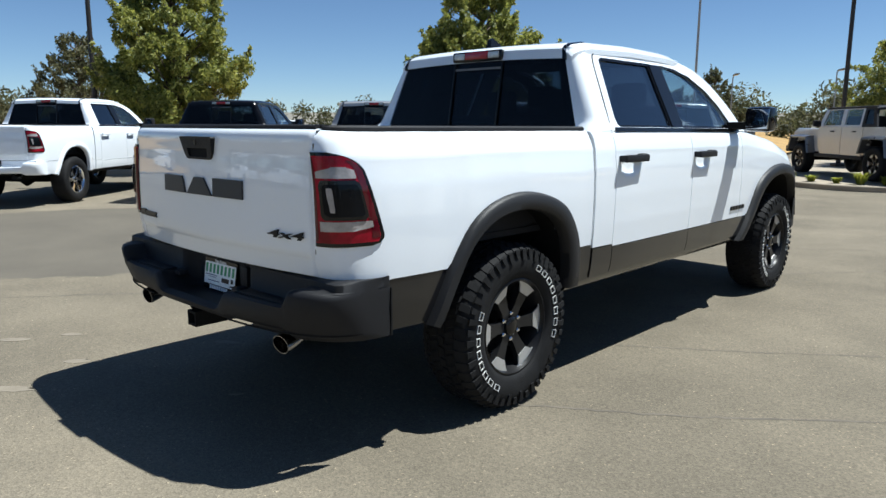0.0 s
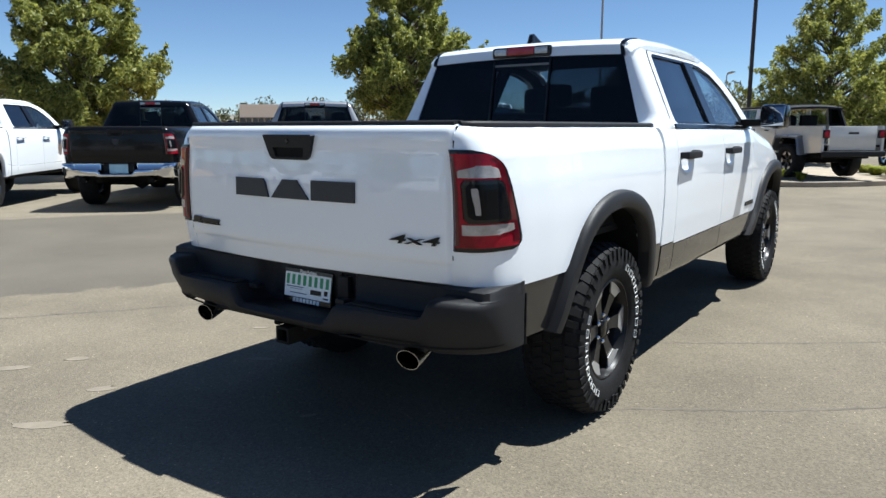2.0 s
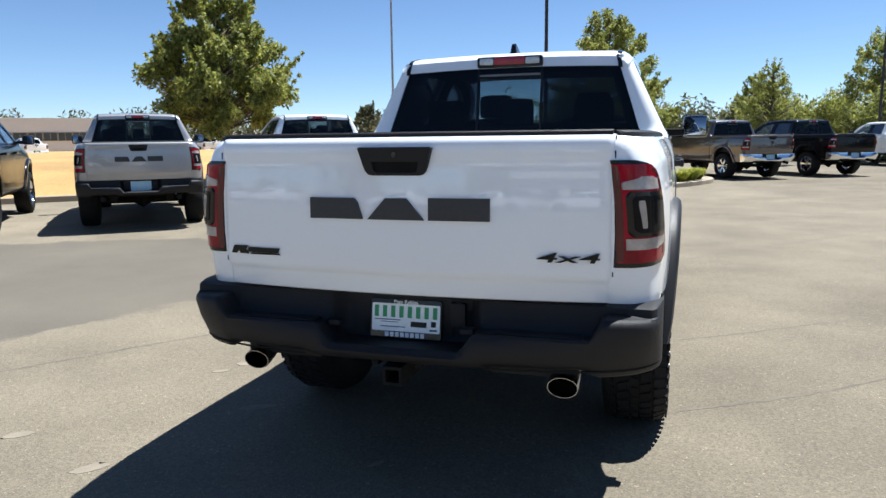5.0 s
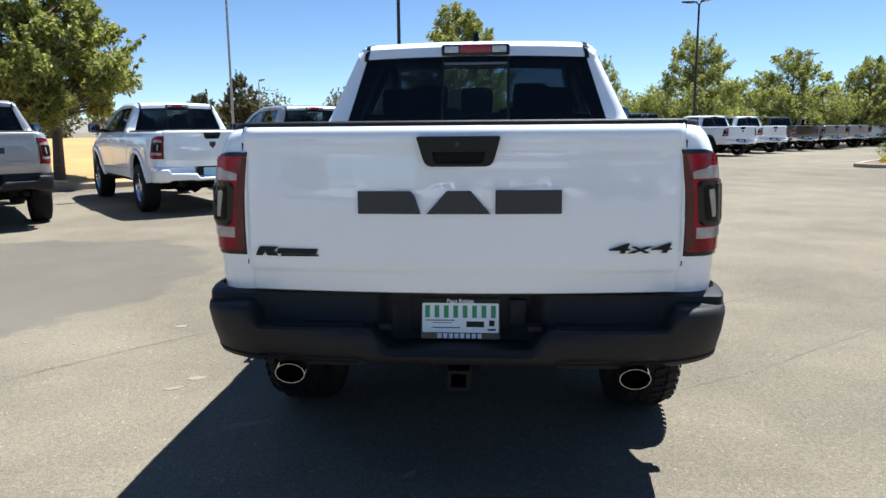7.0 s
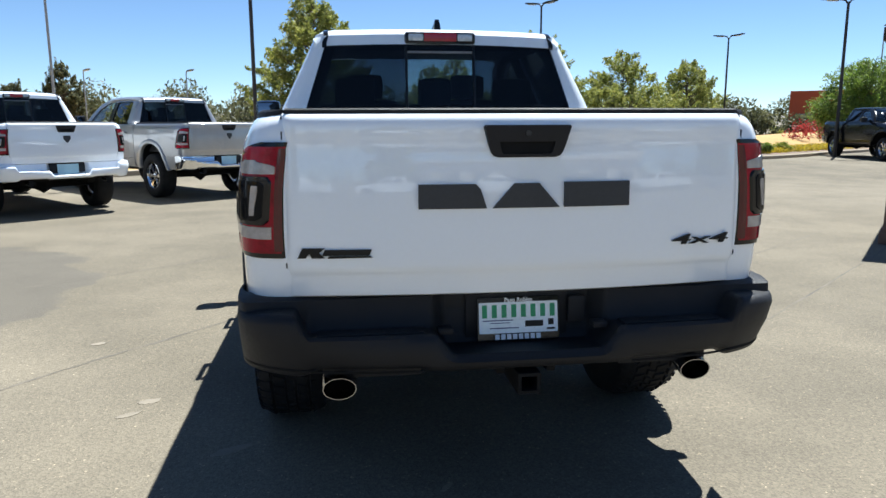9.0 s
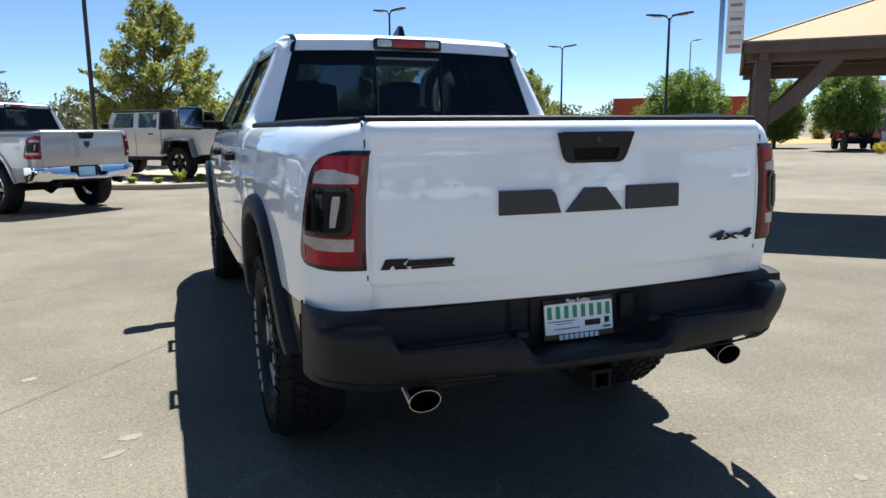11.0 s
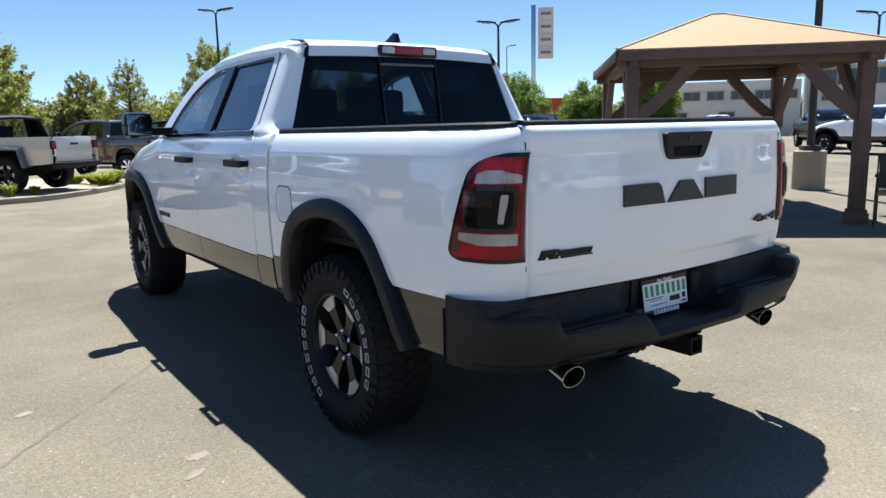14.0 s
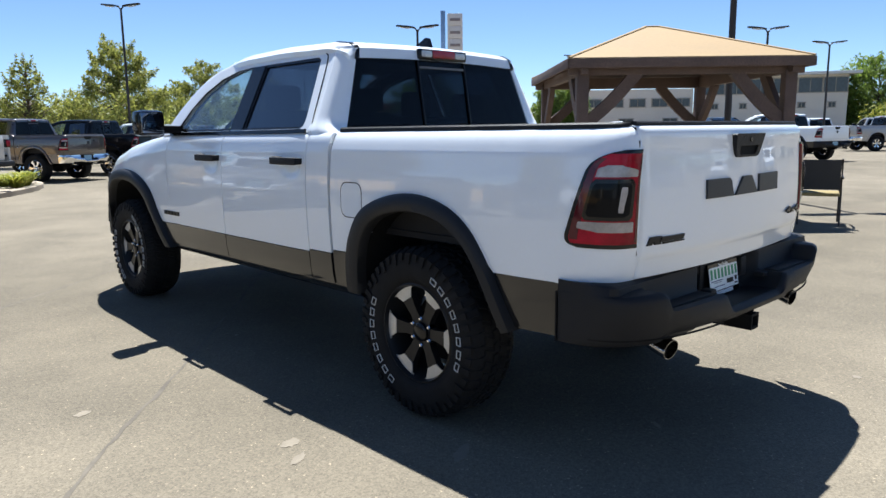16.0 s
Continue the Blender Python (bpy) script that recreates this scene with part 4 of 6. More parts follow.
    if near:
        part("shark_fin_antenna", *join(prism([(2.03, 1.88), (2.045, 1.945), (2.065, 1.952), (2.10, 1.935), (2.20, 1.885)], lambda u, z, d: (-0.022 + d + (0.022 - d) * (z - 1.88) * 7, u, z), 0.044)), GLOSSB, T)
    ws = part("windscreen", *shell([[(x * w, y - c * x * x, z) for x in (-1, -0.8, -0.6, -0.3, 0, 0.3, 0.6, 0.8, 1)] for y, z, w, c in ((3.42, 1.872, 0.64, 0.06), (3.75, 1.79, 0.665, 0.24), (4.02, 1.65, 0.73, 0.28), (4.22, 1.50, 0.80, 0.30), (4.34, 1.37, 0.86, 0.32))], (0, 0, -0.008)), GLASSF, T)
    ws.visible_shadow = False
    rows = []
    for y in steps(4.22, 5.62, 0.14):
        zt = interp(TOPZ, y)
        xe = interp(PLAN, y) - 0.085
        rows.append([(x * xe, y, zt + 0.055 * (1 - abs(x) ** 2.5)) for x in (-1, -0.85, -0.7, -0.4, 0, 0.4, 0.7, 0.85, 1)])
    part("hood", *shell(rows, (0, 0, -0.03)), paint, T)
    part("cowl", *box(0, 4.16, 1.345, 1.74, 0.46, 0.03, 0.01), PLASTIC, T)
    part("front_bumper", *shell([[(x, 5.74 - 0.40 * (abs(x) / 0.93) ** 4, z) for x in steps(-0.93, 0.93, 0.093)] for z in (0.50, 0.56, 0.74, 0.76)], (0, -0.05, 0)), bump_mat, T)
    part("grille", *shell([[(x, 5.70 - 0.30 * (abs(x) / 0.93) ** 4, z) for x in steps(-0.86, 0.86, 0.1)] for z in (0.76, 0.9, 1.04)], (0, -0.05, 0)), PLASTIC, T)
    part("firewall", *join(box(0, 4.15, 0.95, 1.6, 0.04, 0.75), box(0, 2.97, 0.60, 1.84, 2.1, 0.06), box(0, 3.0, 0.56, 1.70, 2.4, 0.04)), UNDER, T, "dark floor pan and firewall")
    part("frame", *join(box(0.42, 2.9, 0.53, 0.10, 5.2, 0.14), box(-0.42, 2.9, 0.53, 0.10, 5.2, 0.14), box(0, 0.35, 0.58, 1.0, 0.25, 0.10), box(0, 4.9, 0.70, 1.1, 1.2, 0.5), box(0, 2.0, 0.58, 0.9, 3.6, 0.10)), UNDER, T, "dark ladder frame")
    part("rear_axle", *join(tube([(-0.75, RAX, HUBZ), (-0.13, RAX, HUBZ), (0, RAX, HUBZ), (0.13, RAX, HUBZ), (0.75, RAX, HUBZ)], [0.05, 0.06, 0.14, 0.06, 0.05], 12)), UNDER, T)
    part("front_axle", *tube([(-0.75, FAX, HUBZ), (0.75, FAX, HUBZ)], [0.05, 0.05], 10), UNDER, T)
    # cabin
    cab = part("cabin_trim", *join(box(0, 3.98, 1.26, 1.60, 0.35, 0.18, 0.04), box(0, 1.96, 1.20, 1.5, 0.06, 0.34, 0.02)), CABIN, T)
    part("headliner", *box(0, 2.65, 1.845, 1.26, 1.35, 0.02), LINER, T)
    part("rear_seat", *join(box(0, 2.20, 1.18, 1.45, 0.14, 0.58, 0.05), box(0, 2.45, 0.95, 1.45, 0.5, 0.14, 0.05)), CABIN, T)
    for x in (-0.48, 0, 0.48):
        part("headrest", *box(x, 2.18, 1.54, 0.24 if x else 0.2, 0.10, 0.17, 0.04), CABIN, T)
    for x in (-0.38, 0.38):
        part("front_seat", *join(box(x, 3.20, 1.22, 0.50, 0.14, 0.62, 0.06), box(x, 3.45, 0.98, 0.5, 0.5, 0.14, 0.05), box(x, 3.18, 1.62, 0.26, 0.10, 0.18, 0.045)), CABIN, T)
    part("steering_wheel", *tube([(-0.38 + 0.19 * math.cos(a), 3.78 - 0.06 * math.sin(a), 1.32 + 0.18 * math.sin(a)) for a in [2 * math.pi * q / 20 for q in range(21)]], 0.016, 6, False), CABIN, T)
    if not near:
        for x in (-0.55, 0.55):
            ex = part("exhaust_tip", *tube([(x, 0.12, 0.53), (x, -0.03, 0.52), (x, -0.04, 0.52)], [0.045, 0.046, 0.048], 16, False), CHROME, T)
            part("pipe_inside", *tube([(x, -0.034, 0.520), (x, 0.07, 0.526)], 0.0425, 14), UNDER, ex)
        part("plate_insert", *box(0, 0.060, 0.705, 0.30, 0.012, 0.15), PLBL, T, "pale blue dealer plate insert")
        part("bumper_recess", *box(0, 0.085, 0.715, 0.50, 0.03, 0.13, 0.01), PLASTIC, T, "black recess round the plate")
    return T


def oval_tip(parent, x):
    """A polished oval tailpipe, cut at a slant."""
    n = 28
    rows = []
    zc = lambda y: 0.514 + 0.42 * max(0.0, y - 0.01)
    for r, sl, yy0 in ((0.90, 0.0, 0.12), (0.91, 0.10, 0.002), (0.93, 0.10, -0.006), (0.985, 0.10, -0.006), (1.0, 0.10, 0.002), (1.0, 0.04, 0.05), (0.97, 0.0, 0.14), (0.72, 0.0, 0.17), (0.70, 0, 0.34)):
        rows.append([(x + 0.055 * r * math.cos(a), yy0 - 0.045 * sl * math.sin(a) * 1.2, zc(yy0) + 0.039 * r * math.sin(a)) for a in [2 * math.pi * q / n for q in range(n + 1)]])
    e = part("exhaust_tip", *grid(rows), BCHROME, parent, "polished oval exhaust tip")
    part("pipe_inside", *tube([(x, 0.07, 0.545), (x, 0.11, 0.562)], 0.036, 20), UNDER, e)


def hero():
    T = pickup("white crew cab pickup with black bumper and flares, parked on asphalt", WHITE, near=True, bump_mat=PLASTIC, flare_mat=FLAREM, clad=CLAD, wheels="dark")
    tg = [o for o in T.children if o.name.startswith("tailgate")][0]
    lettering("4x4", 0.085, 0.004, TEXTB, tg, Matrix.Translation((0.618, tail_y(0.618, 0.965) - 0.006, 0.965)) @ pose(0, 0, 0, 0, 0, 6.7) @ pose(0, 0, 0, 90, 0, 0) @ Matrix(((1.70, 0.28, 0, 0), (0, 0.56, 0, 0), (0, 0, 1, 0), (0, 0, 0, 1))), "drive_badge", "black 4x4 badge", 0.0006)
    sl = lambda u, z: (u + (z - 0.94) * 0.5, z)
    part("trim_badge", *join(*[prism([sl(*q) for q in lp], lambda u, z, d: (u, tail_y(u, z) - 0.007 + d, z), 0.009) for lp in ([(-0.725, 0.935), (-0.700, 0.935), (-0.695, 0.950), (-0.680, 0.935), (-0.640, 0.935), (-0.665, 0.952), (-0.655, 0.967), (-0.725, 0.967)], [(-0.652, 0.943), (-0.505, 0.943), (-0.505, 0.962), (-0.652, 0.962)], [(-0.630, 0.934), (-0.490, 0.936), (-0.500, 0.941), (-0.630, 0.941)])]), TEXTB, tg, "slanted black trim badge")
    for x in (-0.608, 0.608):
        oval_tip(T, x)
    hitch = part("hitch_receiver", *holed([(-0.037, 0.488), (0.037, 0.488), (0.037, 0.558), (-0.037, 0.558)], [[(-0.026, 0.499), (0.026, 0.499), (0.026, 0.547), (-0.026, 0.547)]], lambda u, z, d: (u, -0.075 + d, z), 0.36), UNDER, T, "black square hitch receiver")
    part("hitch_bar", *join(box(0, 0.16, 0.545, 1.0, 0.07, 0.06, 0.01), box(0.085, 0.0, 0.560, 0.03, 0.06, 0.03, 0.006), box(-0.085, 0.0, 0.560, 0.03, 0.06, 0.03, 0.006)), UNDER, hitch)
    # number plate insert with the dealer's frame
    def pl(u, z, d):
        return (u, 0.066 + (z - 0.625) * 0.15 + d, z)

    P_ = part("plate_frame", *prism(rounded(-0.142, 0.142, 0.627, 0.772, 0.006, 2), lambda u, z, d: pl(u, z, d), 0.010), GLOSSB, T, "black dealer plate frame")
    part("plate_insert", *prism(rounded(-0.137, 0.137, 0.652, 0.756, 0.004, 2), lambda u, z, d: pl(u, z, -0.002 + d), 0.003), PLW, P_, "pale green and white dealer insert")
    for k in range(8):
        x = -0.118 + 0.0337 * k
        part("name_bar", *prism([(x - 0.0085, 0.705), (x + 0.0085, 0.705), (x + 0.0085, 0.748), (x - 0.0085, 0.748)], lambda u, z, d: pl(u, z, -0.0035 + d), 0.002), PLG, P_, "green bar of the dealer's name")
        x2 = -0.075 + 0.0205 * k
        part("name_bar", *prism([(x2 - 0.0075, 0.631), (x2 + 0.0075, 0.631), (x2 + 0.0075, 0.648), (x2 - 0.0075, 0.648)], lambda u, z, d: pl(u, z, -0.002 + d), 0.002), PLT, P_, "white bar of the dealer's name")
    part("insert_rule", *join(*[prism([(a, b), (c, b), (c, b + h), (a, b + h)], lambda u, z, d: pl(u, z, -0.0035 + d), 0.002) for a, c, b, h in ((-0.125, -0.02, 0.694, 0.003), (-0.10, -0.03, 0.686, 0.002), (-0.10, 0.0, 0.668, 0.003))]), PLB, P_)
    part("maker_bar", *join(*[prism([(a, b), (c, b), (c, b + h), (a, b + h)], lambda u, z, d: pl(u, z, -0.0035 + d), 0.002) for a, c, b, h in ((0.022, 0.085, 0.672, 0.020), (0.103, 0.122, 0.676, 0.020), (0.098, 0.127, 0.660, 0.006))]), TEXTB, P_)
    lettering("Paso Robles", 0.020, 0.0005, PLT, P_, Matrix.Translation((0.0, pl(0, 0.763, -0.0015)[1], 0.763)) @ pose(0, 0, 0, 90, 0, 0), "town_lettering", "white town name lettering", 0.0004)
    return T


hero()

# ---------------- ground ----------------
def asphalt():
    m = bpy.data.materials.new("aged_asphalt")
    m.use_nodes = True
    t = m.node_tree
    b = t.nodes["Principled BSDF"]
    co = t.nodes.new("ShaderNodeTexCoord")

    def noise_(scale, detail, rough=0.6):
        n = t.nodes.new("ShaderNodeTexNoise")
        n.inputs["Scale"].default_value, n.inputs["Detail"].default_value, n.inputs["Roughness"].default_value = scale, detail, rough
        t.links.new(co.outputs["Object"], n.inputs["Vector"])
        return n

    def ramp(src, stops):
        r = t.nodes.new("ShaderNodeValToRGB")
        r.color_ramp.elements[0].position, r.color_ramp.elements[0].color = stops[0][0], (*stops[0][1], 1)
        r.color_ramp.elements[1].position, r.color_ramp.elements[1].color = stops[-1][0], (*stops[-1][1], 1)
        for p, c in stops[1:-1]:
            r.color_ramp.elements.new(p).color = (*c, 1)
        t.links.new(src, r.inputs[0])
        return r

    def mix(kind, fac, a, bb):
        x = t.nodes.new("ShaderNodeMix")
        x.data_type, x.blend_type = "RGBA", kind
        if isinstance(fac, float):
            x.inputs["Factor"].default_value = fac
        else:
            t.links.new(fac, x.inputs["Factor"])
        t.links.new(a, x.inputs["A"])
        t.links.new(bb, x.inputs["B"])
        return x.outputs["Result"]

    big = ramp(noise_(0.09, 4).outputs["Fac"], [(0.38, (0.148, 0.129, 0.097)), (0.62, (0.206, 0.179, 0.135))])
    mid = ramp(noise_(0.9, 6).outputs["Fac"], [(0.30, (0.80, 0.80, 0.80)), (0.70, (1.16, 1.15, 1.13))])
    c1 = mix("MULTIPLY", 1.0, big.outputs[0], mid.outputs[0])
    vo = t.nodes.new("ShaderNodeTexVoronoi")
    vo.inputs["Scale"].default_value = 130
    t.links.new(co.outputs["Object"], vo.inputs["Vector"])
    sp = ramp(vo.outputs["Color"], [(0.12, (0.74, 0.74, 0.75)), (0.55, (1.0, 1.0, 1.0)), (0.90, (1.14, 1.13, 1.11)), (0.965, (2.1, 2.0, 1.85))])
    grit = ramp(noise_(46, 5, 0.75).outputs["Fac"], [(0.34, (0.86, 0.86, 0.86)), (0.66, (1.15, 1.15, 1.14))])
    c1 = mix("MULTIPLY", 1.0, c1, grit.outputs[0])
    c2 = mix("MULTIPLY", 0.9, c1, sp.outputs[0])
    st = ramp(noise_(2.6, 8, 0.7).outputs["Fac"], [(0.70, (0, 0, 0)), (0.76, (1, 1, 1))])
    pale = t.nodes.new("ShaderNodeRGB")
    pale.outputs[0].default_value = (0.27, 0.25, 0.22, 1)
    c3 = mix("MIX", st.outputs[0], c2, pale.outputs[0])
    # a smoother, darker relaid area
    sub = t.nodes.new("ShaderNodeVectorMath")
    sub.operation = "SUBTRACT"
    sub.inputs[1].default_value = (-6.4, 2.3, 0)
    t.links.new(co.outputs["Object"], sub.inputs[0])
    rot = t.nodes.new("ShaderNodeVectorRotate")
    rot.rotation_type = "Z_AXIS"
    rot.inputs["Angle"].default_value = -0.877
    t.links.new(sub.outputs[0], rot.inputs["Vector"])
    mul = t.nodes.new("ShaderNodeVectorMath")
    mul.operation = "MULTIPLY"
    mul.inputs[1].default_value = (1 / 4.5, 1 / 2.95, 0)
    t.links.new(rot.outputs[0], mul.inputs[0])
    ln = t.nodes.new("ShaderNodeVectorMath")
    ln.operation = "LENGTH"
    t.links.new(mul.outputs[0], ln.inputs[0])
    add = t.nodes.new("ShaderNodeMath")
    add.operation = "MULTIPLY_ADD"
    add.inputs[1].default_value, add.inputs[2].default_value = 0.30, -0.15
    t.links.new(noise_(1.3, 6).outputs["Fac"], add.inputs[0])
    ad2 = t.nodes.new("ShaderNodeMath")
    ad2.operation = "ADD"
    t.links.new(ln.outputs["Value"], ad2.inputs[0])
    t.links.new(add.outputs[0], ad2.inputs[1])
    pm = ramp(ad2.outputs[0], [(0.97, (1, 1, 1)), (1.05, (0, 0, 0))])
    fresh = ramp(noise_(0.7, 6).outputs["Fac"], [(0.3, (0.108, 0.096, 0.078)), (0.7, (0.140, 0.124, 0.099))])
    worn = mix("MULTIPLY", 0.7, fresh.outputs[0], grit.outputs[0])
    c3 = mix("MIX", pm.outputs[0], c3, worn)
    t.links.new(c3, b.inputs["Base Color"])
    b.inputs["Roughness"].default_value = 0.85
    b.inputs["Specular IOR Level"].default_value = 0.12
    bp = t.nodes.new("ShaderNodeBump")
    bp.inputs["Strength"].default_value, bp.inputs["Distance"].default_value = 0.5, 0.004
    t.links.new(vo.outputs["Distance"], bp.inputs["Height"])
    t.links.new(bp.outputs[0], b.inputs["Normal"])
    return m


ASPH = asphalt()
gv, gf = grid([[(x, y, 0.0) for x in (-3000, -200, -60, 0, 60, 200, 3000)] for y in (-3000, -200, -60, 0, 60, 200, 3000)])
ground = tagged(part("ground", gv, gf, ASPH, sharp=0, recalc=False), "aged grey asphalt of a car lot", "ground", kind="structure")



def ground_strip(pts, w, material, label, seed):
    """A thin seam along the ground."""
    rng = np.random.default_rng(seed)
    line = curve_through(pts, 14)
    rows = []
    for i, (x, y) in enumerate(line):
        a, c = line[max(0, i - 1)], line[min(len(line) - 1, i + 1)]
        d = Vector((c[0] - a[0], c[1] - a[1], 0)).normalized()
        ww = w * (0.55 + 0.8 * rng.random())
        o = rng.normal() * w * 0.3
        rows.append([(x - d.y * (o - ww / 2), y + d.x * (o - ww / 2), 0.0012), (x - d.y * (o + ww / 2), y + d.x * (o + ww / 2), 0.0012)])
    return tagged(part("ground_seam", *grid(rows), material, sharp=0), label, "seam", kind="structure")


SEAM = mat("dark_seam_filler", (0.122, 0.105, 0.081), 0.95, var=0.3, scale=5)
SPOT = mat("pale_mortar_spot", (0.202, 0.173, 0.129), 0.9, var=0.15, scale=12, bump=0.3, bscale=150)
ground_strip([(-8.5, -6.2), (-3.49, 0.05), (-2.28, 1.70), (-1.32, 2.85), (2.2, 7.2), (9, 15.0)], 0.022, SEAM, "dark seam across the asphalt", 1)
ground_strip([(0.75, 1.0), (1.0, 1.21), (1.6, 1.6), (2.34, 2.2), (6.5, 5.6)], 0.018, SEAM, "dark seam across the asphalt", 2)
ground_strip([(0.2, 1.95), (0.8, 2.4), (1.41, 2.81), (2.11, 3.33), (5.5, 5.9)], 0.014, SEAM, "dark seam across the asphalt", 3)
ground_strip([(-3.24, 4.08), (-2.72, 4.46), (-1.6, 5.4), (1.5, 8.0)], 0.018, SEAM, "dark seam across the asphalt", 4)


def spot(x, y, a, c, turn, seed):
    """A flat pale splash on the ground."""
    rng = np.random.default_rng(seed)
    lp = []
    for k in range(22):
        q = 2 * math.pi * k / 22
        r = 1 + 0.11 * rng.normal()
        u, w = a * r * math.cos(q), c * r * math.sin(q)
        lp.append((x + u * math.cos(turn) - w * math.sin(turn), y + u * math.sin(turn) + w * math.cos(turn)))
    return prism(lp, lambda u, w, d: (u, w, 0.0002 + d), 0.0018)


rng0 = np.random.default_rng(5)
sp = [spot(x, y, a, c, w, i) for i, (x, y, a, c, w) in enumerate(((-1.99, 0.06, 0.07, 0.035, 0.8), (-2.13, -0.24, 0.10, 0.04, 0.8), (-1.38, -0.12, 0.08, 0.035, 0.9), (-1.17, -0.54, 0.13, 0.045, 0.7), (-1.55, 1.31, 0.05, 0.035, 0.2), (-2.11, 2.34, 0.045, 0.03, 0.4), (-1.61, 1.15, 0.06, 0.02, 0.6), (-1.07, 0.70, 0.09, 0.03, 0.5), (-2.98, 1.91, 0.02, 0.015, 0)))]
for i in range(10):
    x, y = rng0.uniform(-8, 6), rng0.uniform(-3, 9)
    sp.append(spot(x, y, rng0.uniform(0.015, 0.04), rng0.uniform(0.01, 0.025), rng0.uniform(0.5, 1.1), 100 + i))
tagged(part("mortar_spots", *join(*sp), SPOT, sharp=0, recalc=False), "pale mortar splashes on the asphalt", "stains", kind="stuff")
D45 = Vector((0.7, 0.714, 0)).normalized()
N45 = Vector((-0.714, 0.7, 0)).normalized()


def lot(u, n, z=0.0):
    """A place by the kerb line behind the parked row: u along it, n behind it."""
    p = Vector((-10.0, 13.9, 0)) + D45 * u + N45 * n
    return (p.x, p.y, z)


rows = [[lot(u, a, z) for a, z in ((0, -0.05), (0.0, 0.13), (0.02, 0.15), (0.15, 0.15), (0.15, -0.05))] for u in steps(-40, 7, 1.5)]
kerb = tagged(part("kerb", *grid(rows), CONC), "pale concrete kerb along the parking row", "kerb", kind="structure")
rows = []
for u in steps(-60, 60, 2.0):
    rows.append([lot(u if u < 7 else 7 + (u - 7), n if u < 7 else n + min(40, (u - 7) * 1.5), z + (0.12 * noise.noise((u * 0.1, n * 0.1, 0)) if n > 2 else 0)) for n, z in ((0.15, 0.12), (1.0, 0.16), (2.5, 0.24), (5, 0.5), (9, 0.75), (15, 0.85), (25, 0.8), (45, 0.7), (80, 0.4), (120, 0.1))])
tagged(part("dry_grass_bank", *grid(rows), STRAW), "golden dry grass bank behind the kerb", "grass", kind="structure")


# ---------------- trees and plants ----------------
def leaves(centres, radii, count, size, rng, squash=0.8, droop=0.7):
    """Leaf quads scattered through clumps."""
    c = np.array(centres)
    r = np.array(radii)
    w = r ** 2
    k = rng.choice(len(c), count, p=w / w.sum())
    d = rng.normal(size=(count, 3))
    d /= np.linalg.norm(d, axis=1)[:, None]
    rad = r[k] * (rng.random(count) ** 0.62)
    p = c[k] + d * rad[:, None] * np.array([1, 1, squash])
    a = rng.normal(size=(count, 3)) + d * 0.4
    a[:, 2] -= droop
    a /= np.linalg.norm(a, axis=1)[:, None]
    b = np.cross(a, rng.normal(size=(count, 3)))
    b /= np.linalg.norm(b, axis=1)[:, None]
    s = size * (0.6 + 0.8 * rng.random(count))[:, None]
    v = np.stack([p - a * s, p + b * s * 0.36, p + a * s, p - b * s * 0.36], 1).reshape(-1, 3)
    f = np.arange(count * 4).reshape(-1, 4)
    return v.tolist(), [tuple(q) for q in f.tolist()]


def tree(x, y, h, w, seed, count=7000, leaf=LEAF, base=1.4, size=0.085, z0=0.0, shape="cone", label="leafy green parking lot tree with a slim trunk", group="lot trees", name="tree"):
    rng = np.random.default_rng(seed)
    T = thing(name, label, "tree", group, pose(x, y, z0))
    tr = [(0, 0, -0.1), (0.03, 0.02, base * 0.6), (0.05, -0.03, base), (0.02, 0.03, h * 0.6), (0.0, 0.0, h * 0.9)]
    r0 = 0.05 + h * 0.012
    limbs = [tube(tr, [r0 * 1.25, r0, r0 * 0.9, r0 * 0.5, r0 * 0.12], 8)]
    cen, rad = [], []
    n = 46
    for i in range(n):
        q = (i + 0.5) / n
        z = base + (h - base) * q * 0.97
        if shape == "cone":
            env = w / 2 * (0.60 + 0.40 * math.sin(min(1.0, q * 2.6) * math.pi / 2)) * (1 - max(0, q - 0.30) / 0.70 * 0.80)
        else:
            env = w / 2 * math.sin(math.pi * (0.16 + 0.76 * q)) ** 0.6 * 0.86
        for j in range(4 if q < 0.55 else 3 if q < 0.85 else 2):
            a = i * 2.4 + j * 2.1 + rng.random() * 0.9
            d = env * (0.22 + 0.82 * math.sqrt(rng.random()))
            c = (d * math.cos(a), d * math.sin(a), z + rng.normal() * 0.10 * h / 5)
            cen.append(c)
            rad.append((0.20 + 0.27 * rng.random()) * w / 4.4 * (1.2 - 0.45 * q) * (1.0 if shape == "cone" else 1.5))
            zb = max(base * 0.85, z - 0.6 * d)
            limbs.append(tube([(0.03, 0, zb), (c[0] * 0.55, c[1] * 0.55, (zb + c[2]) / 2 + 0.05), c], [r0 * 0.30, r0 * 0.17, 0.006], 5, False))
            if d > env * 0.6 and rng.random() < (0.75 if shape == "cone" else 0.3):
                k = 1.10 + 0.22 * rng.random()
                e = (c[0] * k, c[1] * k, c[2] + (0.15 + 0.45 * rng.random()) * h / 6)
                for u in (0.35, 0.7, 1.0):
                    cen.append(tuple(c[i] + (e[i] - c[i]) * u for i in range(3)))
                    rad.append((0.17 - 0.08 * u) * w / 4.4)
                limbs.append(tube([c, e], [0.008, 0.004], 4, False))
    part("trunk", *join(*limbs), BARK, T, recalc=False)
    v, f = leaves(cen, rad, int(count * (4.2 if shape == "cone" else 5.0)), size * 0.80, rng)
    part("crown", v, f, leaf, T, sharp=0, recalc=False)
    return T


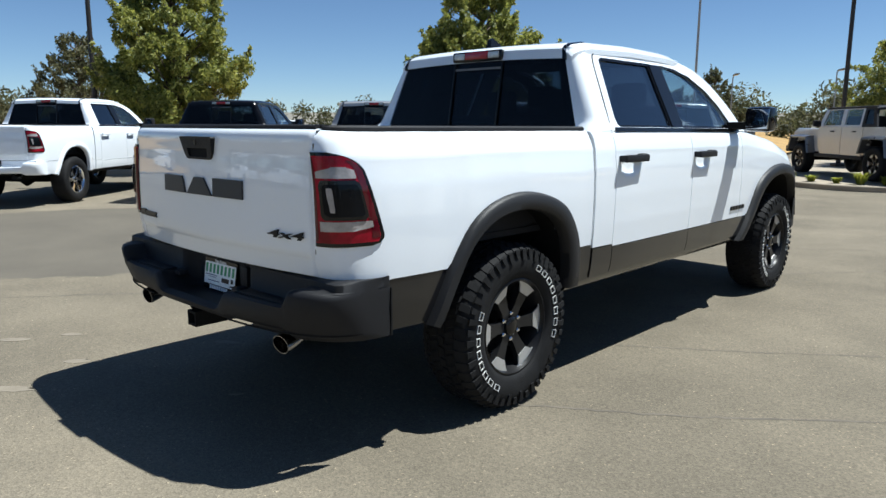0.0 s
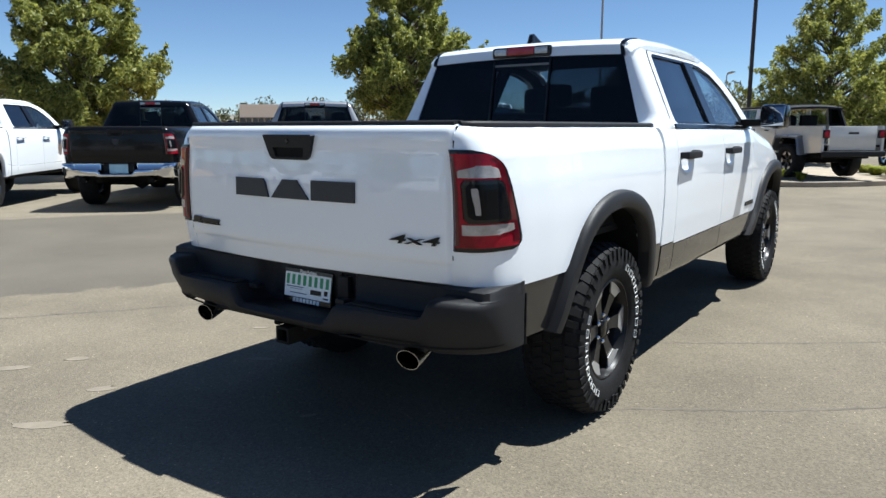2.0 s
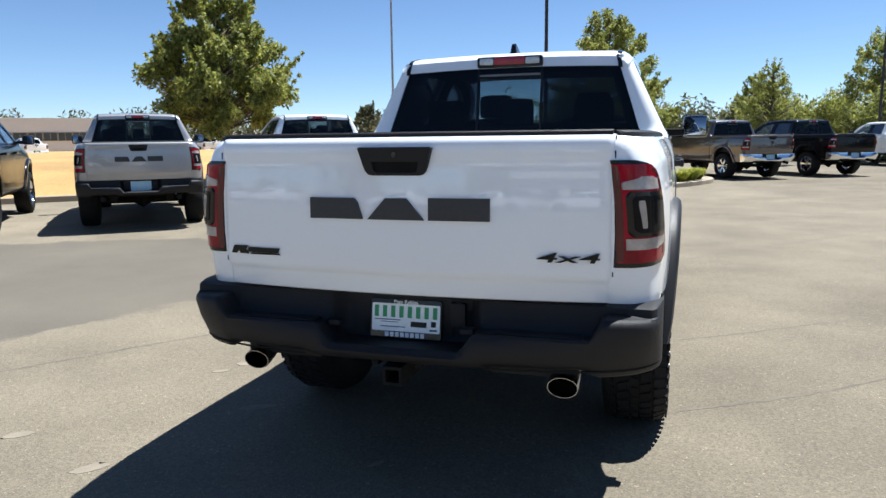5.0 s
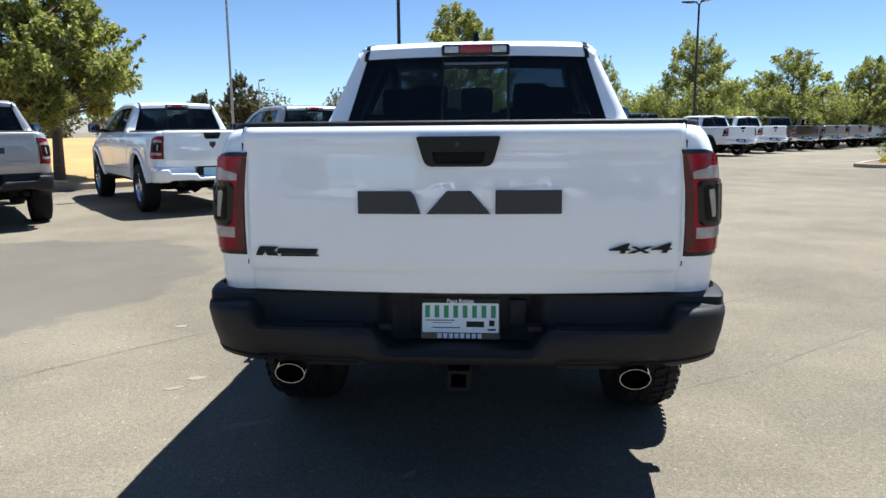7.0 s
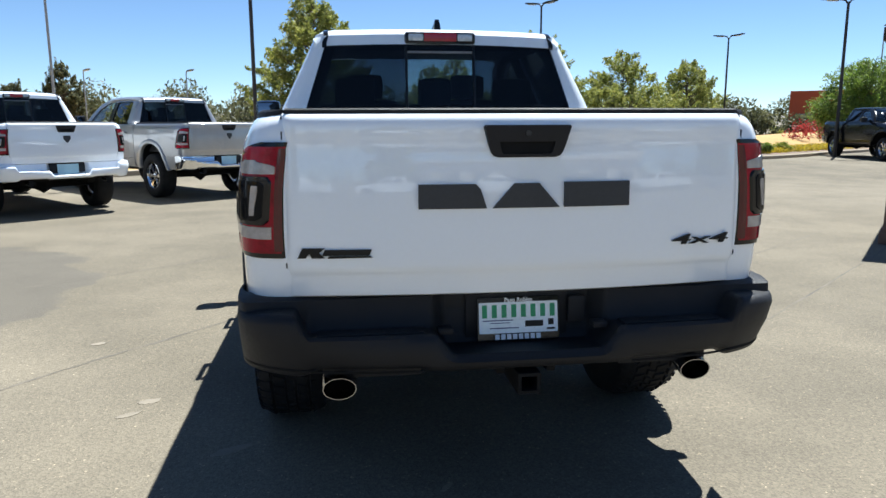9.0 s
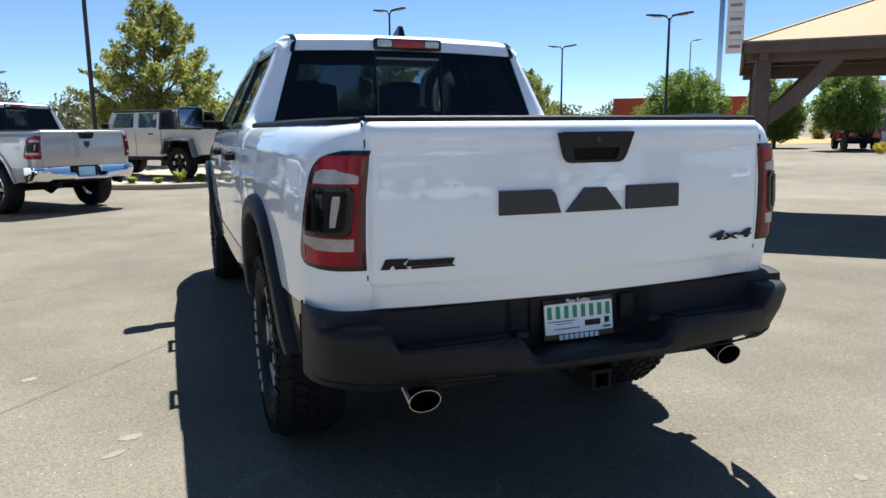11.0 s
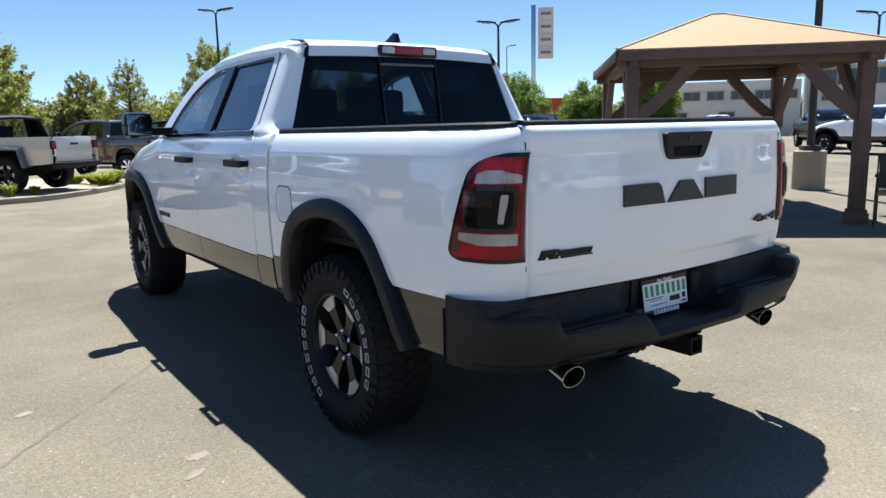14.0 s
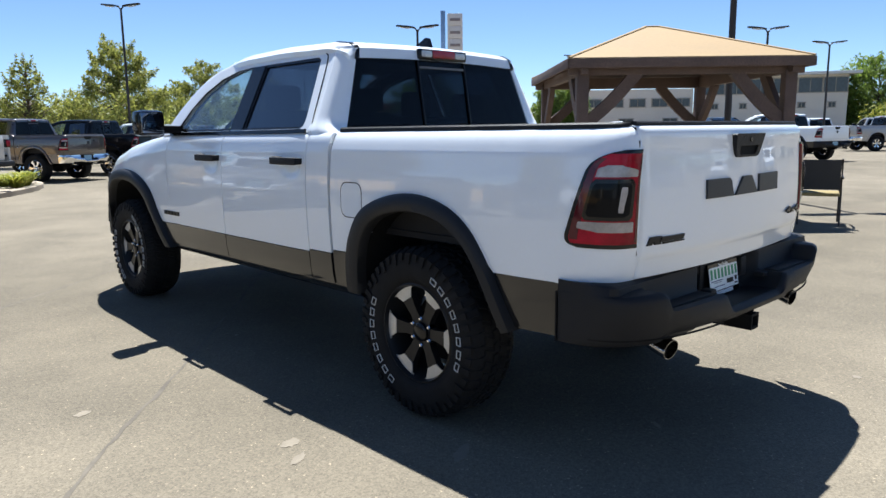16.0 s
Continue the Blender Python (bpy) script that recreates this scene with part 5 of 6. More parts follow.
tree(-17.4, 8.6, 6.7, 4.2, 3, 18000, base=1.2, z0=0.2)
tree(-11.05, 15.0, 5.8, 3.9, 4, 14000, base=1.75, z0=0.2)
tree(-1.4, 26.6, 5.9, 5.2, 5, 13000, base=0.8, z0=0.15)
tree(5.4, 34.0, 4.6, 3.4, 6, 2400, base=1.0)
tree(11.6, 40.5, 6.4, 7.4, 7, 9000, base=0.6, size=0.11)
tree(18.8, 45.0, 6.0, 7.0, 8, 8000, base=0.6, size=0.11)
tree(25.5, 49.0, 5.8, 6.0, 9, 7000, base=0.6, size=0.11)
tree(-37.6, 13.3, 6.0, 5.2, 11, 4000, LEAFO, base=1.2, size=0.13)
tree(27.6, 32.8, 4.6, 5.2, 12, 8000, LEAFD, base=0.8, size=0.10, shape="ball", label="dense round dark green tree", group="round trees")
tree(33.2, 26.4, 4.5, 3.9, 13, 7000, LEAFD, base=1.3, size=0.10, shape="ball", label="dense round dark green tree", group="round trees")
tree(34.5, 32.5, 4.2, 4.2, 14, 5000, LEAFD, base=0.8, size=0.11, shape="ball", label="dense round dark green tree", group="round trees")
tree(76.0, 20.5, 8.0, 9.0, 15, 5000, LEAFD, base=0.8, size=0.22, shape="ball", label="broad dark green tree beyond the lot")


def hedge(x0, y0, x1, y1, h, seed, leaf, count, size, label, n=14, name="shrubs"):
    rng = np.random.default_rng(seed)
    cen, rad = [], []
    for i in range(n):
        q = (i + rng.random()) / n
        r = h * (0.32 + 0.25 * rng.random())
        for z in (r * 0.7, r * 1.5):
            cen.append((x0 + (x1 - x0) * q + rng.normal() * h * 0.3, y0 + (y1 - y0) * q + rng.normal() * h * 0.3, z))
            rad.append(r)
    v, f = leaves(cen, rad, count, size, rng, 0.9)
    return tagged(part(name, v, f, leaf, sharp=0, recalc=False), label, "shrubs", kind="stuff")


hedge(-3, 52, 8, 60, 4.0, 21, LEAFO, 8800, 0.19, "olive green shrubs beyond the dry grass", 12)
hedge(-26, 60, -6, 62, 4.0, 22, LEAFO, 8800, 0.211, "olive green shrubs beyond the dry grass", 14)
hedge(-60, 30, -52, 12, 3.2, 23, LEAFO, 5500, 0.211, "olive bushes far behind the parked row", 8)
hedge(6, 62, 32, 60, 4.0, 24, LEAF, 15400, 0.211, "leafy shrubs behind the far parked row", 22)
hedge(30, 64, 56, 52, 2.4, 30, LEAFO, 11000, 0.20, "olive shrubs along the road", 26)
hedge(40, 60, 80, 40, 1.3, 25, LEAF, 11000, 0.211, "low green shrubs along the road", 24)
hedge(-120, 90, -40, 130, 6.0, 26, LEAFO, 13200, 0.422, "distant belt of trees", 26, "far_woods")
hedge(-40, 130, 90, 130, 6.0, 27, LEAFO, 17600, 0.422, "distant belt of trees", 36, "far_woods")
hedge(90, 130, 150, 40, 5.0, 28, LEAFO, 13200, 0.422, "distant belt of trees", 26, "far_woods")
hedge(-140, 20, -120, 90, 6.0, 29, LEAFO, 8800, 0.422, "distant belt of trees", 16, "far_woods")

# far hills all round
rows = []
for k in range(97):
    a = 2 * math.pi * k / 96
    h = 26 + 16 * noise.noise((math.cos(a) * 2.2, math.sin(a) * 2.2, 3)) + 7 * noise.noise((math.cos(a) * 9, math.sin(a) * 9, 8))
    rows.append([(1500 * math.cos(a), 1500 * math.sin(a), -2), (1600 * math.cos(a), 1600 * math.sin(a), max(4, h)), (2300 * math.cos(a), 2300 * math.sin(a), max(6, h * 1.25))])
tagged(part("backdrop_hills", *grid(rows), HILL), "low hazy tan hills on the horizon", "hills", kind="structure")


# ---------------- parked vehicles ----------------
def parked(x_rr, y_rr, heading):
    """The pose of a pickup whose right rear tyre stands at (x_rr, y_rr); heading in degrees from +y to the left."""
    m = pose(0, 0, 0, 0, 0, heading)
    p = m @ Vector((0.90, RAX, 0))
    return Matrix.Translation((x_rr - p.x, y_rr - p.y, 0)) @ m


ROW = "parked pickups in the angled row"
lot_white = pickup("white crew cab pickup with painted bumper, parked in the row", WHITE, ROW, parked(-10.75, 3.25, 40), tail_badge="crest")
lot_black = pickup("black crew cab pickup with chrome bumper, parked in the row", BLACKP, ROW, parked(-9.05, 5.95, 40), bump_mat=CHROME, tail_badge="crest")
lot_grey = pickup("silver grey crew cab pickup with black bumper, parked in the row", SILVERP, ROW, parked(-6.95, 8.2, 40), bump_mat=PLASTIC, flare_mat=FLAREM, wheels="dark")
copy_thing(lot_white, parked(-4.6, 10.55, 40))
lot_silver = pickup("silver crew cab pickup with chrome bumper, parked in the row", SILVERP, ROW, parked(-2.6, 12.85, 40), bump_mat=CHROME, tail_badge="crest")
lot_brown = pickup("brown-grey crew cab pickup with chrome bumper beside the island", BROWNP, "", parked(4.14, 23.3, 33), bump_mat=CHROME, tail_badge="crest")
tagged(copy_thing(lot_black, parked(6.9, 25.2, 33)), "black crew cab pickup beside the brown-grey pickup", group="pickups beside the island")
FAR = "far parked pickups"
for i, (src, x, y) in enumerate(((lot_white, 11.8, 33.0), (lot_white, 14.5, 36.3), (lot_brown, 17.3, 39.3), (lot_silver, 20.1, 42.1), (lot_silver, 22.9, 45.2), (lot_white, 25.7, 48.2), (lot_white, 28.6, 51.2), (lot_silver, 31.5, 54))):
    tagged(copy_thing(src, parked(x, y, 24)), group=FAR)

# ---------------- the boxy open-air pickup and the small off-roader ----------------
def boxy(label, paint, at, long=True, name="pickup_truck", category="pickup truck"):
    """A square four-door off-roader, with an open bed or a closed hard top; rear face at y = 0."""
    T = thing(name, label, category, "", at)
    L0 = 0.0 if long else 1.25
    rax, fax, hx = (1.17, 4.66, 0.86) if long else (2.05, 4.66, 0.86)
    for s in (1, -1):
        def put(u, z, d, s=s):
            return (s * (0.80 - d - max(0, z - 1.25) * 0.16), u, z)

        def arch(c):
            return [(c - 0.56, 0.62), (c - 0.42, 0.98), (c + 0.38, 0.98), (c + 0.55, 0.60)]

        if long:
            part("bed_side", *prism([(0.0, 0.66)] + arch(rax) + [(1.80, 0.60), (1.80, 1.27), (0.0, 1.27)], put, 0.07), paint, T, sharp=25)
        part("rear_door", *prism([(1.84 if long else 2.62, 0.58), (2.74, 0.58), (2.74, 1.27), (1.84 if long else 2.0, 1.27), (1.84 if long else 2.0, 1.05)], put, 0.06), paint, T, sharp=25)
        part("front_door", *prism([(2.76, 0.58), (3.72, 0.58), (3.86, 0.80), (3.86, 1.27), (2.76, 1.27)], put, 0.06), paint, T, sharp=25)
        part("fender", *prism([(3.88, 0.62), (4.10, 0.62), (4.24, 1.0), (5.10, 1.0), (5.16, 0.86), (5.30, 0.86), (5.30, 1.14), (3.88, 1.22)], lambda u, z, d: (s * (0.74 - d), u, z), 0.10), paint, T, sharp=25)
        part("rocker", *box(s * 0.78, 2.85, 0.53, 0.10, 2.2, 0.09, 0.02), PLASTIC, T)
        for c in (rax, fax):
            o = [(c - 0.60, 0.60), (c - 0.47, 0.98), (c - 0.40, 1.05), (c + 0.36, 1.06), (c + 0.46, 1.0), (c + 0.60, 0.66)]
            i = [(c - 0.52, 0.60), (c - 0.42, 0.93), (c - 0.37, 0.98), (c + 0.33, 0.99), (c + 0.40, 0.94), (c + 0.52, 0.66)]
            rows = [[(s * 0.74, *a), (s * 0.93, a[0], a[1] - 0.015), (s * 0.965, (a[0] + b[0]) / 2, (a[1] + b[1]) / 2 - 0.01), (s * 0.95, *b), (s * 0.70, *b)] for a, b in zip(curve_through(o, 3), curve_through(i, 3))]
            part("fender_flare", *shell(rows, (0, 0, -0.008)), GREYP if paint is SANDP else paint, T, sharp=40)
            rows = [[(s * 0.80, y, z), (s * 0.50, y, z), (s * 0.50, c, 0.5)] for y, z in i]
            part("wheel_liner", *grid(rows), UNDER, T)
            global HUBX
            keep, HUBX = HUBX, hx
            wheel(T, s, c, "dark", False)
            HUBX = keep
        back = 1.84 if long else 0.95
        wins = [[(1.98, 1.32), (2.66, 1.32), (2.66, 1.70), (1.98, 1.70)], [(2.82, 1.32), (3.66, 1.32), (3.50, 1.70), (2.82, 1.70)]]
        if not long:
            wins.append([(1.10, 1.32), (1.85, 1.32), (1.85, 1.70), (1.10, 1.70)])
        part("cab_frame", *holed([(1.90 if long else 1.95, 1.272), (3.88, 1.272), (3.62, 1.77), (1.90 if long else 1.95, 1.77)], wins[:2], put, 0.05), paint, T)
        part("hard_top_side", *holed([(back - 0.55 if long else 0.95, 1.272), (1.895 if long else 1.945, 1.272), (1.895 if long else 1.945, 1.77), (back - 0.35 if long else 1.02, 1.77)], [[(back - 0.40, 1.34), (1.80, 1.34), (1.80, 1.68), (back - 0.28, 1.68)]] if long else [wins[2]], put, 0.05), PLASTIC, T, "black hard top")
        part("side_window", *prism([(back - 0.42, 1.33), (1.82, 1.33), (1.82, 1.69), (back - 0.30, 1.69)] if long else wins[2], lambda u, z, d: put(u, z, 0.02 + d), 0.006), GLASS, T)
        for w in wins[:2]:
            part("side_window", *prism(w, lambda u, z, d: put(u, z, 0.02 + d), 0.006), GLASSF, T)
        part("wing_mirror", *box(s * 0.94, 3.70, 1.36, 0.20, 0.10, 0.17, 0.03), PLASTIC, T)
        for y in (2.60, 3.58):
            part("door_handle", *box(s * 0.81, y - 0.42, 1.16, 0.03, 0.16, 0.03, 0.008), PLASTIC, T)
        ly = 0.0 if long else 0.98
        tl = part("taillight", *box(s * 0.70, ly - 0.01, 1.08, 0.16, 0.06, 0.19, 0.02), GLOSSB, T)
        part("red_lens", *box(s * 0.70, ly - 0.042, 1.08, 0.12, 0.02, 0.15, 0.02), REDL, tl)
    if long:
        tg = part("tailgate", *box(0, 0.03, 0.98, 1.20, 0.06, 0.56, 0.015), paint, T)
        part("tailgate_badge", *box(0, -0.006, 1.10, 0.26, 0.012, 0.05, 0.004), BADGE, tg, "plain dark badge block")
        part("bed_floor", *box(0, 0.9, 0.80, 1.44, 1.75, 0.05), PLASTIC, T)
    else:
        part("tailgate", *box(0, 0.98, 1.0, 1.50, 0.06, 0.60, 0.02), paint, T)
        part("rear_window", *box(0, 0.99, 1.53, 1.30, 0.02, 0.40, 0.01), GLASS, T)
        part("spare_wheel", *tube([(0.02, 0.95, 1.08), (0.02, 0.78, 1.08), (0.02, 0.70, 1.08), (0.02, 0.69, 1.08)], [0.38, 0.40, 0.36, 0.2], 28), RUBBER, T)
    part("rear_bumper", *box(0, L0 * 0.76 - 0.05, 0.62, 1.56, 0.12, 0.13, 0.03), PLASTIC, T)
    part("hard_top", *shell([[(x, y, 1.80 - 0.03 * (x / 0.7) ** 2 - (0.05 if y < back - 0.3 else 0)) for x in steps(-0.73, 0.73, 0.146)] for y in steps(back - 0.42 if long else 0.98, 3.60, 0.2)], (0, 0, -0.05)), PLASTIC, T, "black hard top roof")
    part("windscreen", *shell([[(x, 3.62, 1.76), (x, 3.90, 1.24)] for x in (-0.70, 0, 0.70)], (0, -0.01, 0)), GLASSF, T)
    part("hood", *box(0, 4.55, 1.14, 1.36, 1.46, 0.20, 0.05), paint, T)
    part("grille", *box(0, 5.28, 0.96, 1.40, 0.08, 0.46, 0.02), paint, T)
    part("front_bumper", *box(0, 5.42, 0.66, 1.70, 0.22, 0.18, 0.04), PLASTIC, T)
    part("frame", *join(box(0, 2.7, 0.56, 1.2, 5.0, 0.12), box(0, 4.6, 0.8, 1.0, 1.3, 0.4), box(0, 2.85, 0.62, 1.5, 2.0, 0.06), box(0, rax, 0.42, 1.5, 0.12, 0.12, 0.03), box(0, fax, 0.42, 1.5, 0.12, 0.12, 0.03)), UNDER, T)
    for x in (-0.36, 0.36):
        for y in (2.2, 3.1):
            part("seat", *box(x, y, 1.2, 0.46, 0.14, 0.7, 0.05), CABIN, T)
    return T


def parked_boxy(x_rl, y_rl, heading):
    m = pose(0, 0, 0, 0, 0, heading)
    p = m @ Vector((-0.86, 1.17, 0))
    return Matrix.Translation((x_rl - p.x, y_rl - p.y, 0.0)) @ m


boxy("sand-grey open-air pickup with black hard top on the concrete pad", SANDP, Matrix.Translation((0, 0, 0.13)) @ parked_boxy(-1.02, 17.35, 43))
boxy("small red off-roader with spare wheel, parked by the flower bed", REDP, parked_boxy(33.5, 26.6, -40), False, "off_roader", "off-roader")
tagged(copy_thing(lot_black, parked(19.2, 24.0, 168)), "black crew cab pickup parked beside the flower island", group="pickups across the lot")
AC = "pickups across the lot"
pickup("white crew cab pickup with black flares, parked behind the shelter", WHITE, AC, parked(28.35, 9.12, -18), bump_mat=PLASTIC, flare_mat=FLAREM, clad=CLAD, wheels="dark", tail_badge="crest")
for src, x, y, h in ((lot_white, 43.0, 27.0, -52), (lot_black, 35.0, 18.2, 130), (lot_white, 36.6, 12.6, -40), (lot_silver, 40.5, 10.6, -130), (lot_white, 47.0, 14.5, -40), (lot_silver, 50.0, 12.0, -60), (lot_brown, 46.0, 20.5, -40)):
    tagged(copy_thing(src, parked(x, y, h)), group=AC)


def plain_pickup(paint, label, at):
    """A pickup of the row behind the walk, seen only in the paintwork's mirror; tail at y = 0."""
    T = thing("pickup_truck", label, "pickup truck", BK, at)
    arch = lambda c: [(c + 0.50 * math.cos(a), 0.50 + 0.50 * math.sin(a)) for a in [math.pi * (1 - k / 8) for k in range(9)]]
    out = [(0.0, 0.55)] + arch(RAX) + arch(FAX) + [(5.55, 0.50), (5.68, 0.70), (5.66, 1.02), (5.40, 1.14), (4.30, 1.34), (4.0, 1.37), (0.06, 1.38), (0.0, 1.30)]
    part("body", *prism(out, lambda u, z, d: (-0.96 + d, u, z), 1.92), paint, T, sharp=25)
    cab = [(1.90, 1.375), (4.0, 1.365), (3.84, 1.55), (3.46, 1.79), (3.15, 1.86), (2.6, 1.90), (1.98, 1.86)]
    ch = part("cab", *prism(cab, lambda u, z, d: ((-1 + 2 * d) * house_x(max(1.372, z)), u, z), 1.0), paint, T, sharp=25)
    for s in (-1, 1):
        for w in ([(2.13, 1.41), (2.80, 1.41), (2.80, 1.80), (2.20, 1.80)], [(2.95, 1.41), (3.78, 1.41), (3.54, 1.66), (3.15, 1.79), (2.95, 1.80)]):
            part("side_window", *prism(w, lambda u, z, d: (s * (house_x(z) + 0.004 - d), u, z), 0.01), SMOKE, ch)
        for c in (RAX, FAX):
            wh = part("wheel", *tube([(s * 0.70, c, HUBZ), (s * 0.93, c, HUBZ), (s * 0.96, c, HUBZ)], [TYRE, TYRE, TYRE * 0.9], 24), RUBBER, T)
            part("rim", *tube([(s * 0.93, c, HUBZ), (s * 0.968, c, HUBZ)], [0.25, 0.22], 20), STEEL, wh)
    part("windscreen", *prism([(3.48, 1.785), (3.85, 1.555), (3.99, 1.39), (4.02, 1.40), (3.88, 1.57), (3.50, 1.80)], lambda u, z, d: (-0.66 + d, u, z), 1.32), SMOKE, ch)
    part("bumper", *box(0, 5.68, 0.62, 1.80, 0.14, 0.22, 0.03), CHROME, T)
    return T


BK = "pickups behind the walk"
PW = plain_pickup(WHITE, "white crew cab pickup in the row behind the walk", pose(-22.0, -27.0, 0, 0, 0, 88))
PS = plain_pickup(SILVERP, "silver crew cab pickup in the row behind the walk", pose(-14.5, -27.4, 0, 0, 0, 91))
PD = plain_pickup(BLACKP, "black crew cab pickup in the row behind the walk", pose(14.5, -27.6, 0, 0, 0, 90))
for src, x, y, h in ((PW, -7.2, -27.2, 90), (PW, 0.2, -27.5, 92), (PW, 7.4, -27.0, 89), (PW, 22.0, -26.5, 88), (PS, 29.0, -24.5, 80), (PW, 35.5, -20.5, 70), (PW, 40.0, -13.5, 55), (PW, -29.5, -26.0, 84), (PS, -36.5, -22.0, 70), (PW, -41.0, -15.0, 58)):
    copy_thing(src, pose(x, y, 0, 0, 0, h))


# ---------------- kerbed islands ----------------
def island(name, outline, label, fill, h=0.13):
    pts = [Vector((x, y, 0)) for x, y in outline]
    pts = [Vector((*q, 0)) for q in curve_through([(p.x, p.y) for p in pts] + [(pts[0].x, pts[0].y)], 5)[:-1]]
    c = sum(pts, Vector()) / len(pts)
    inner = []
    for i, p in enumerate(pts):
        d = (pts[(i + 1) % len(pts)] - pts[i - 1]).normalized()
        n = Vector((-d.y, d.x, 0))
        if n.dot(c - p) < 0:
            n = -n
        inner.append(p + n * 0.16)
    rows = [[(p.x, p.y, -0.03), (p.x, p.y, h - 0.02), (p.x + (q.x - p.x) * 0.12, p.y + (q.y - p.y) * 0.12, h), (q.x, q.y, h), (q.x, q.y, h - 0.05)] for p, q in zip(pts, inner)]
    k = tagged(part(name, *grid(rows, wrap=True), CONC), label, "kerb", kind="structure")
    f = part("island_fill", *prism([(q.x, q.y) for q in inner], lambda u, w, d: (u, w, h - 0.012 - d), 0.05), fill, k)
    return k


island("island_kerb", [(-2.5, 16.3), (-1.4, 15.9), (-0.45, 16.1), (0.5, 16.9), (1.25, 17.9), (1.85, 19.0), (2.25, 20.3), (2.0, 21.6), (0.8, 23.2), (-2.5, 26.6), (-5.6, 29.5), (-8.6, 26.2), (-5.8, 20.6)], "pale concrete island with a low kerb", CONC)
island("flower_island_kerb", [(12.0, 22.3), (12.5, 21.5), (14.0, 21.9), (17.0, 23.3), (20.5, 25.7), (26.0, 29.5), (25.0, 33.0), (20.0, 30.0), (14.0, 24.8)], "kerbed island planted with yellow flowers", SOIL)
def verge_y(x, q):
    a = 28 + 0.25 * x
    return a + q * max(0.5, min(60 + 0.25 * x, 26 + (x - 11.8) * 1.065) - a)


tagged(part("dry_verge", *grid([[(x, verge_y(x, q), 0.012 + 0.5 * smooth(0, 0.6, q - 0.1)) for x in steps(20, 62, 3)] for q in steps(0, 1, 0.1)]), STRAW), "dry golden verge beyond the flower island", "grass", kind="structure")


def tuft(x, y, z, r, h, seed, material, label, count=160, name="grass_tuft", cat="plant", group="planted tufts"):
    rng = np.random.default_rng(seed)
    v, f = [], []
    for k in range(count):
        a, d = rng.random() * 6.283, r * 0.35 * rng.random()
        lean = r * (0.3 + 0.9 * rng.random())
        hh = h * (0.5 + 0.6 * rng.random())
        bx, by = d * math.cos(a), d * math.sin(a)
        tx, ty = bx + lean * math.cos(a), by + lean * math.sin(a)
        wx, wy = -math.sin(a) * 0.012, math.cos(a) * 0.012
        b = len(v)
        v += [(bx - wx, by - wy, -0.02), (bx + wx, by + wy, -0.02), ((bx + tx) / 2 + wx * 1.3, (by + ty) / 2 + wy * 1.3, hh * 0.75), ((bx + tx) / 2 - wx * 1.3, (by + ty) / 2 - wy * 1.3, hh * 0.75), (tx, ty, hh * 0.9)]
        f += [(b, b + 1, b + 2, b + 3), (b + 3, b + 2, b + 4)]
    ob = part(name, v, f, material, sharp=0, recalc=False)
    ob.matrix_basis = pose(x, y, z)
    return tagged(ob, label, cat, group)


for i, (x, y, r, h) in enumerate(((-2.15, 16.75, 0.15, 0.17), (-1.55, 16.55, 0.13, 0.15), (-1.05, 16.5, 0.18, 0.30), (-0.55, 16.62, 0.15, 0.22), (-2.75, 17.1, 0.15, 0.16))):
    tuft(x, y, 0.118, r, h, 40 + i, BLADE, "small yellow-green grass tuft planted in the island")
for i, (x, y, r, h) in enumerate(((1.25, 18.55, 0.34, 0.34), (1.55, 19.2, 0.36, 0.40), (1.75, 19.9, 0.34, 0.36), (1.15, 19.3, 0.30, 0.30), (0.75, 19.9, 0.3, 0.26), (0.4, 20.9, 0.3, 0.24), (1.5, 20.7, 0.3, 0.28))):
    tuft(x, y, 0.118, r, h, 60 + i, BLADE, "bushy yellow-green plant on the island corner", 300)
rngf = np.random.default_rng(71)
cen = []
for i in range(420):
    q, w = rngf.random(), rngf.random()
    cen.append((12.9 + 12.4 * q + (0.9 - 0.4 * q) * w, 22.2 + 7.5 * q + (1.7 + 1.0 * q) * w, 0.17 + 0.05 * rngf.random()))
tagged(part("flower_bed", *leaves(cen, [0.16 + 0.10 * rngf.random() for _ in cen], 24000, 0.045, rngf, 0.7), FLOWER, sharp=0, recalc=False), "bed of low yellow flowers", "flowers", kind="stuff")


def shrub(x, y, r, h, seed, leaf, label):
    """A rounded shrub on the flower island."""
    rng = np.random.default_rng(seed)
    c = [(r * 0.6 * rng.normal() * 0.6, r * 0.6 * rng.normal() * 0.6, 0.1 + h * (0.25 + 0.5 * rng.random())) for _ in range(14)]
    ob = part("shrub", *leaves(c, [r * (0.3 + 0.25 * rng.random()) for _ in c], 2600, 0.045, rng, 0.9), leaf, sharp=0, recalc=False)
    ob.matrix_basis = pose(x, y, 0.02)
    return tagged(ob, label, "shrub", "island shrubs")


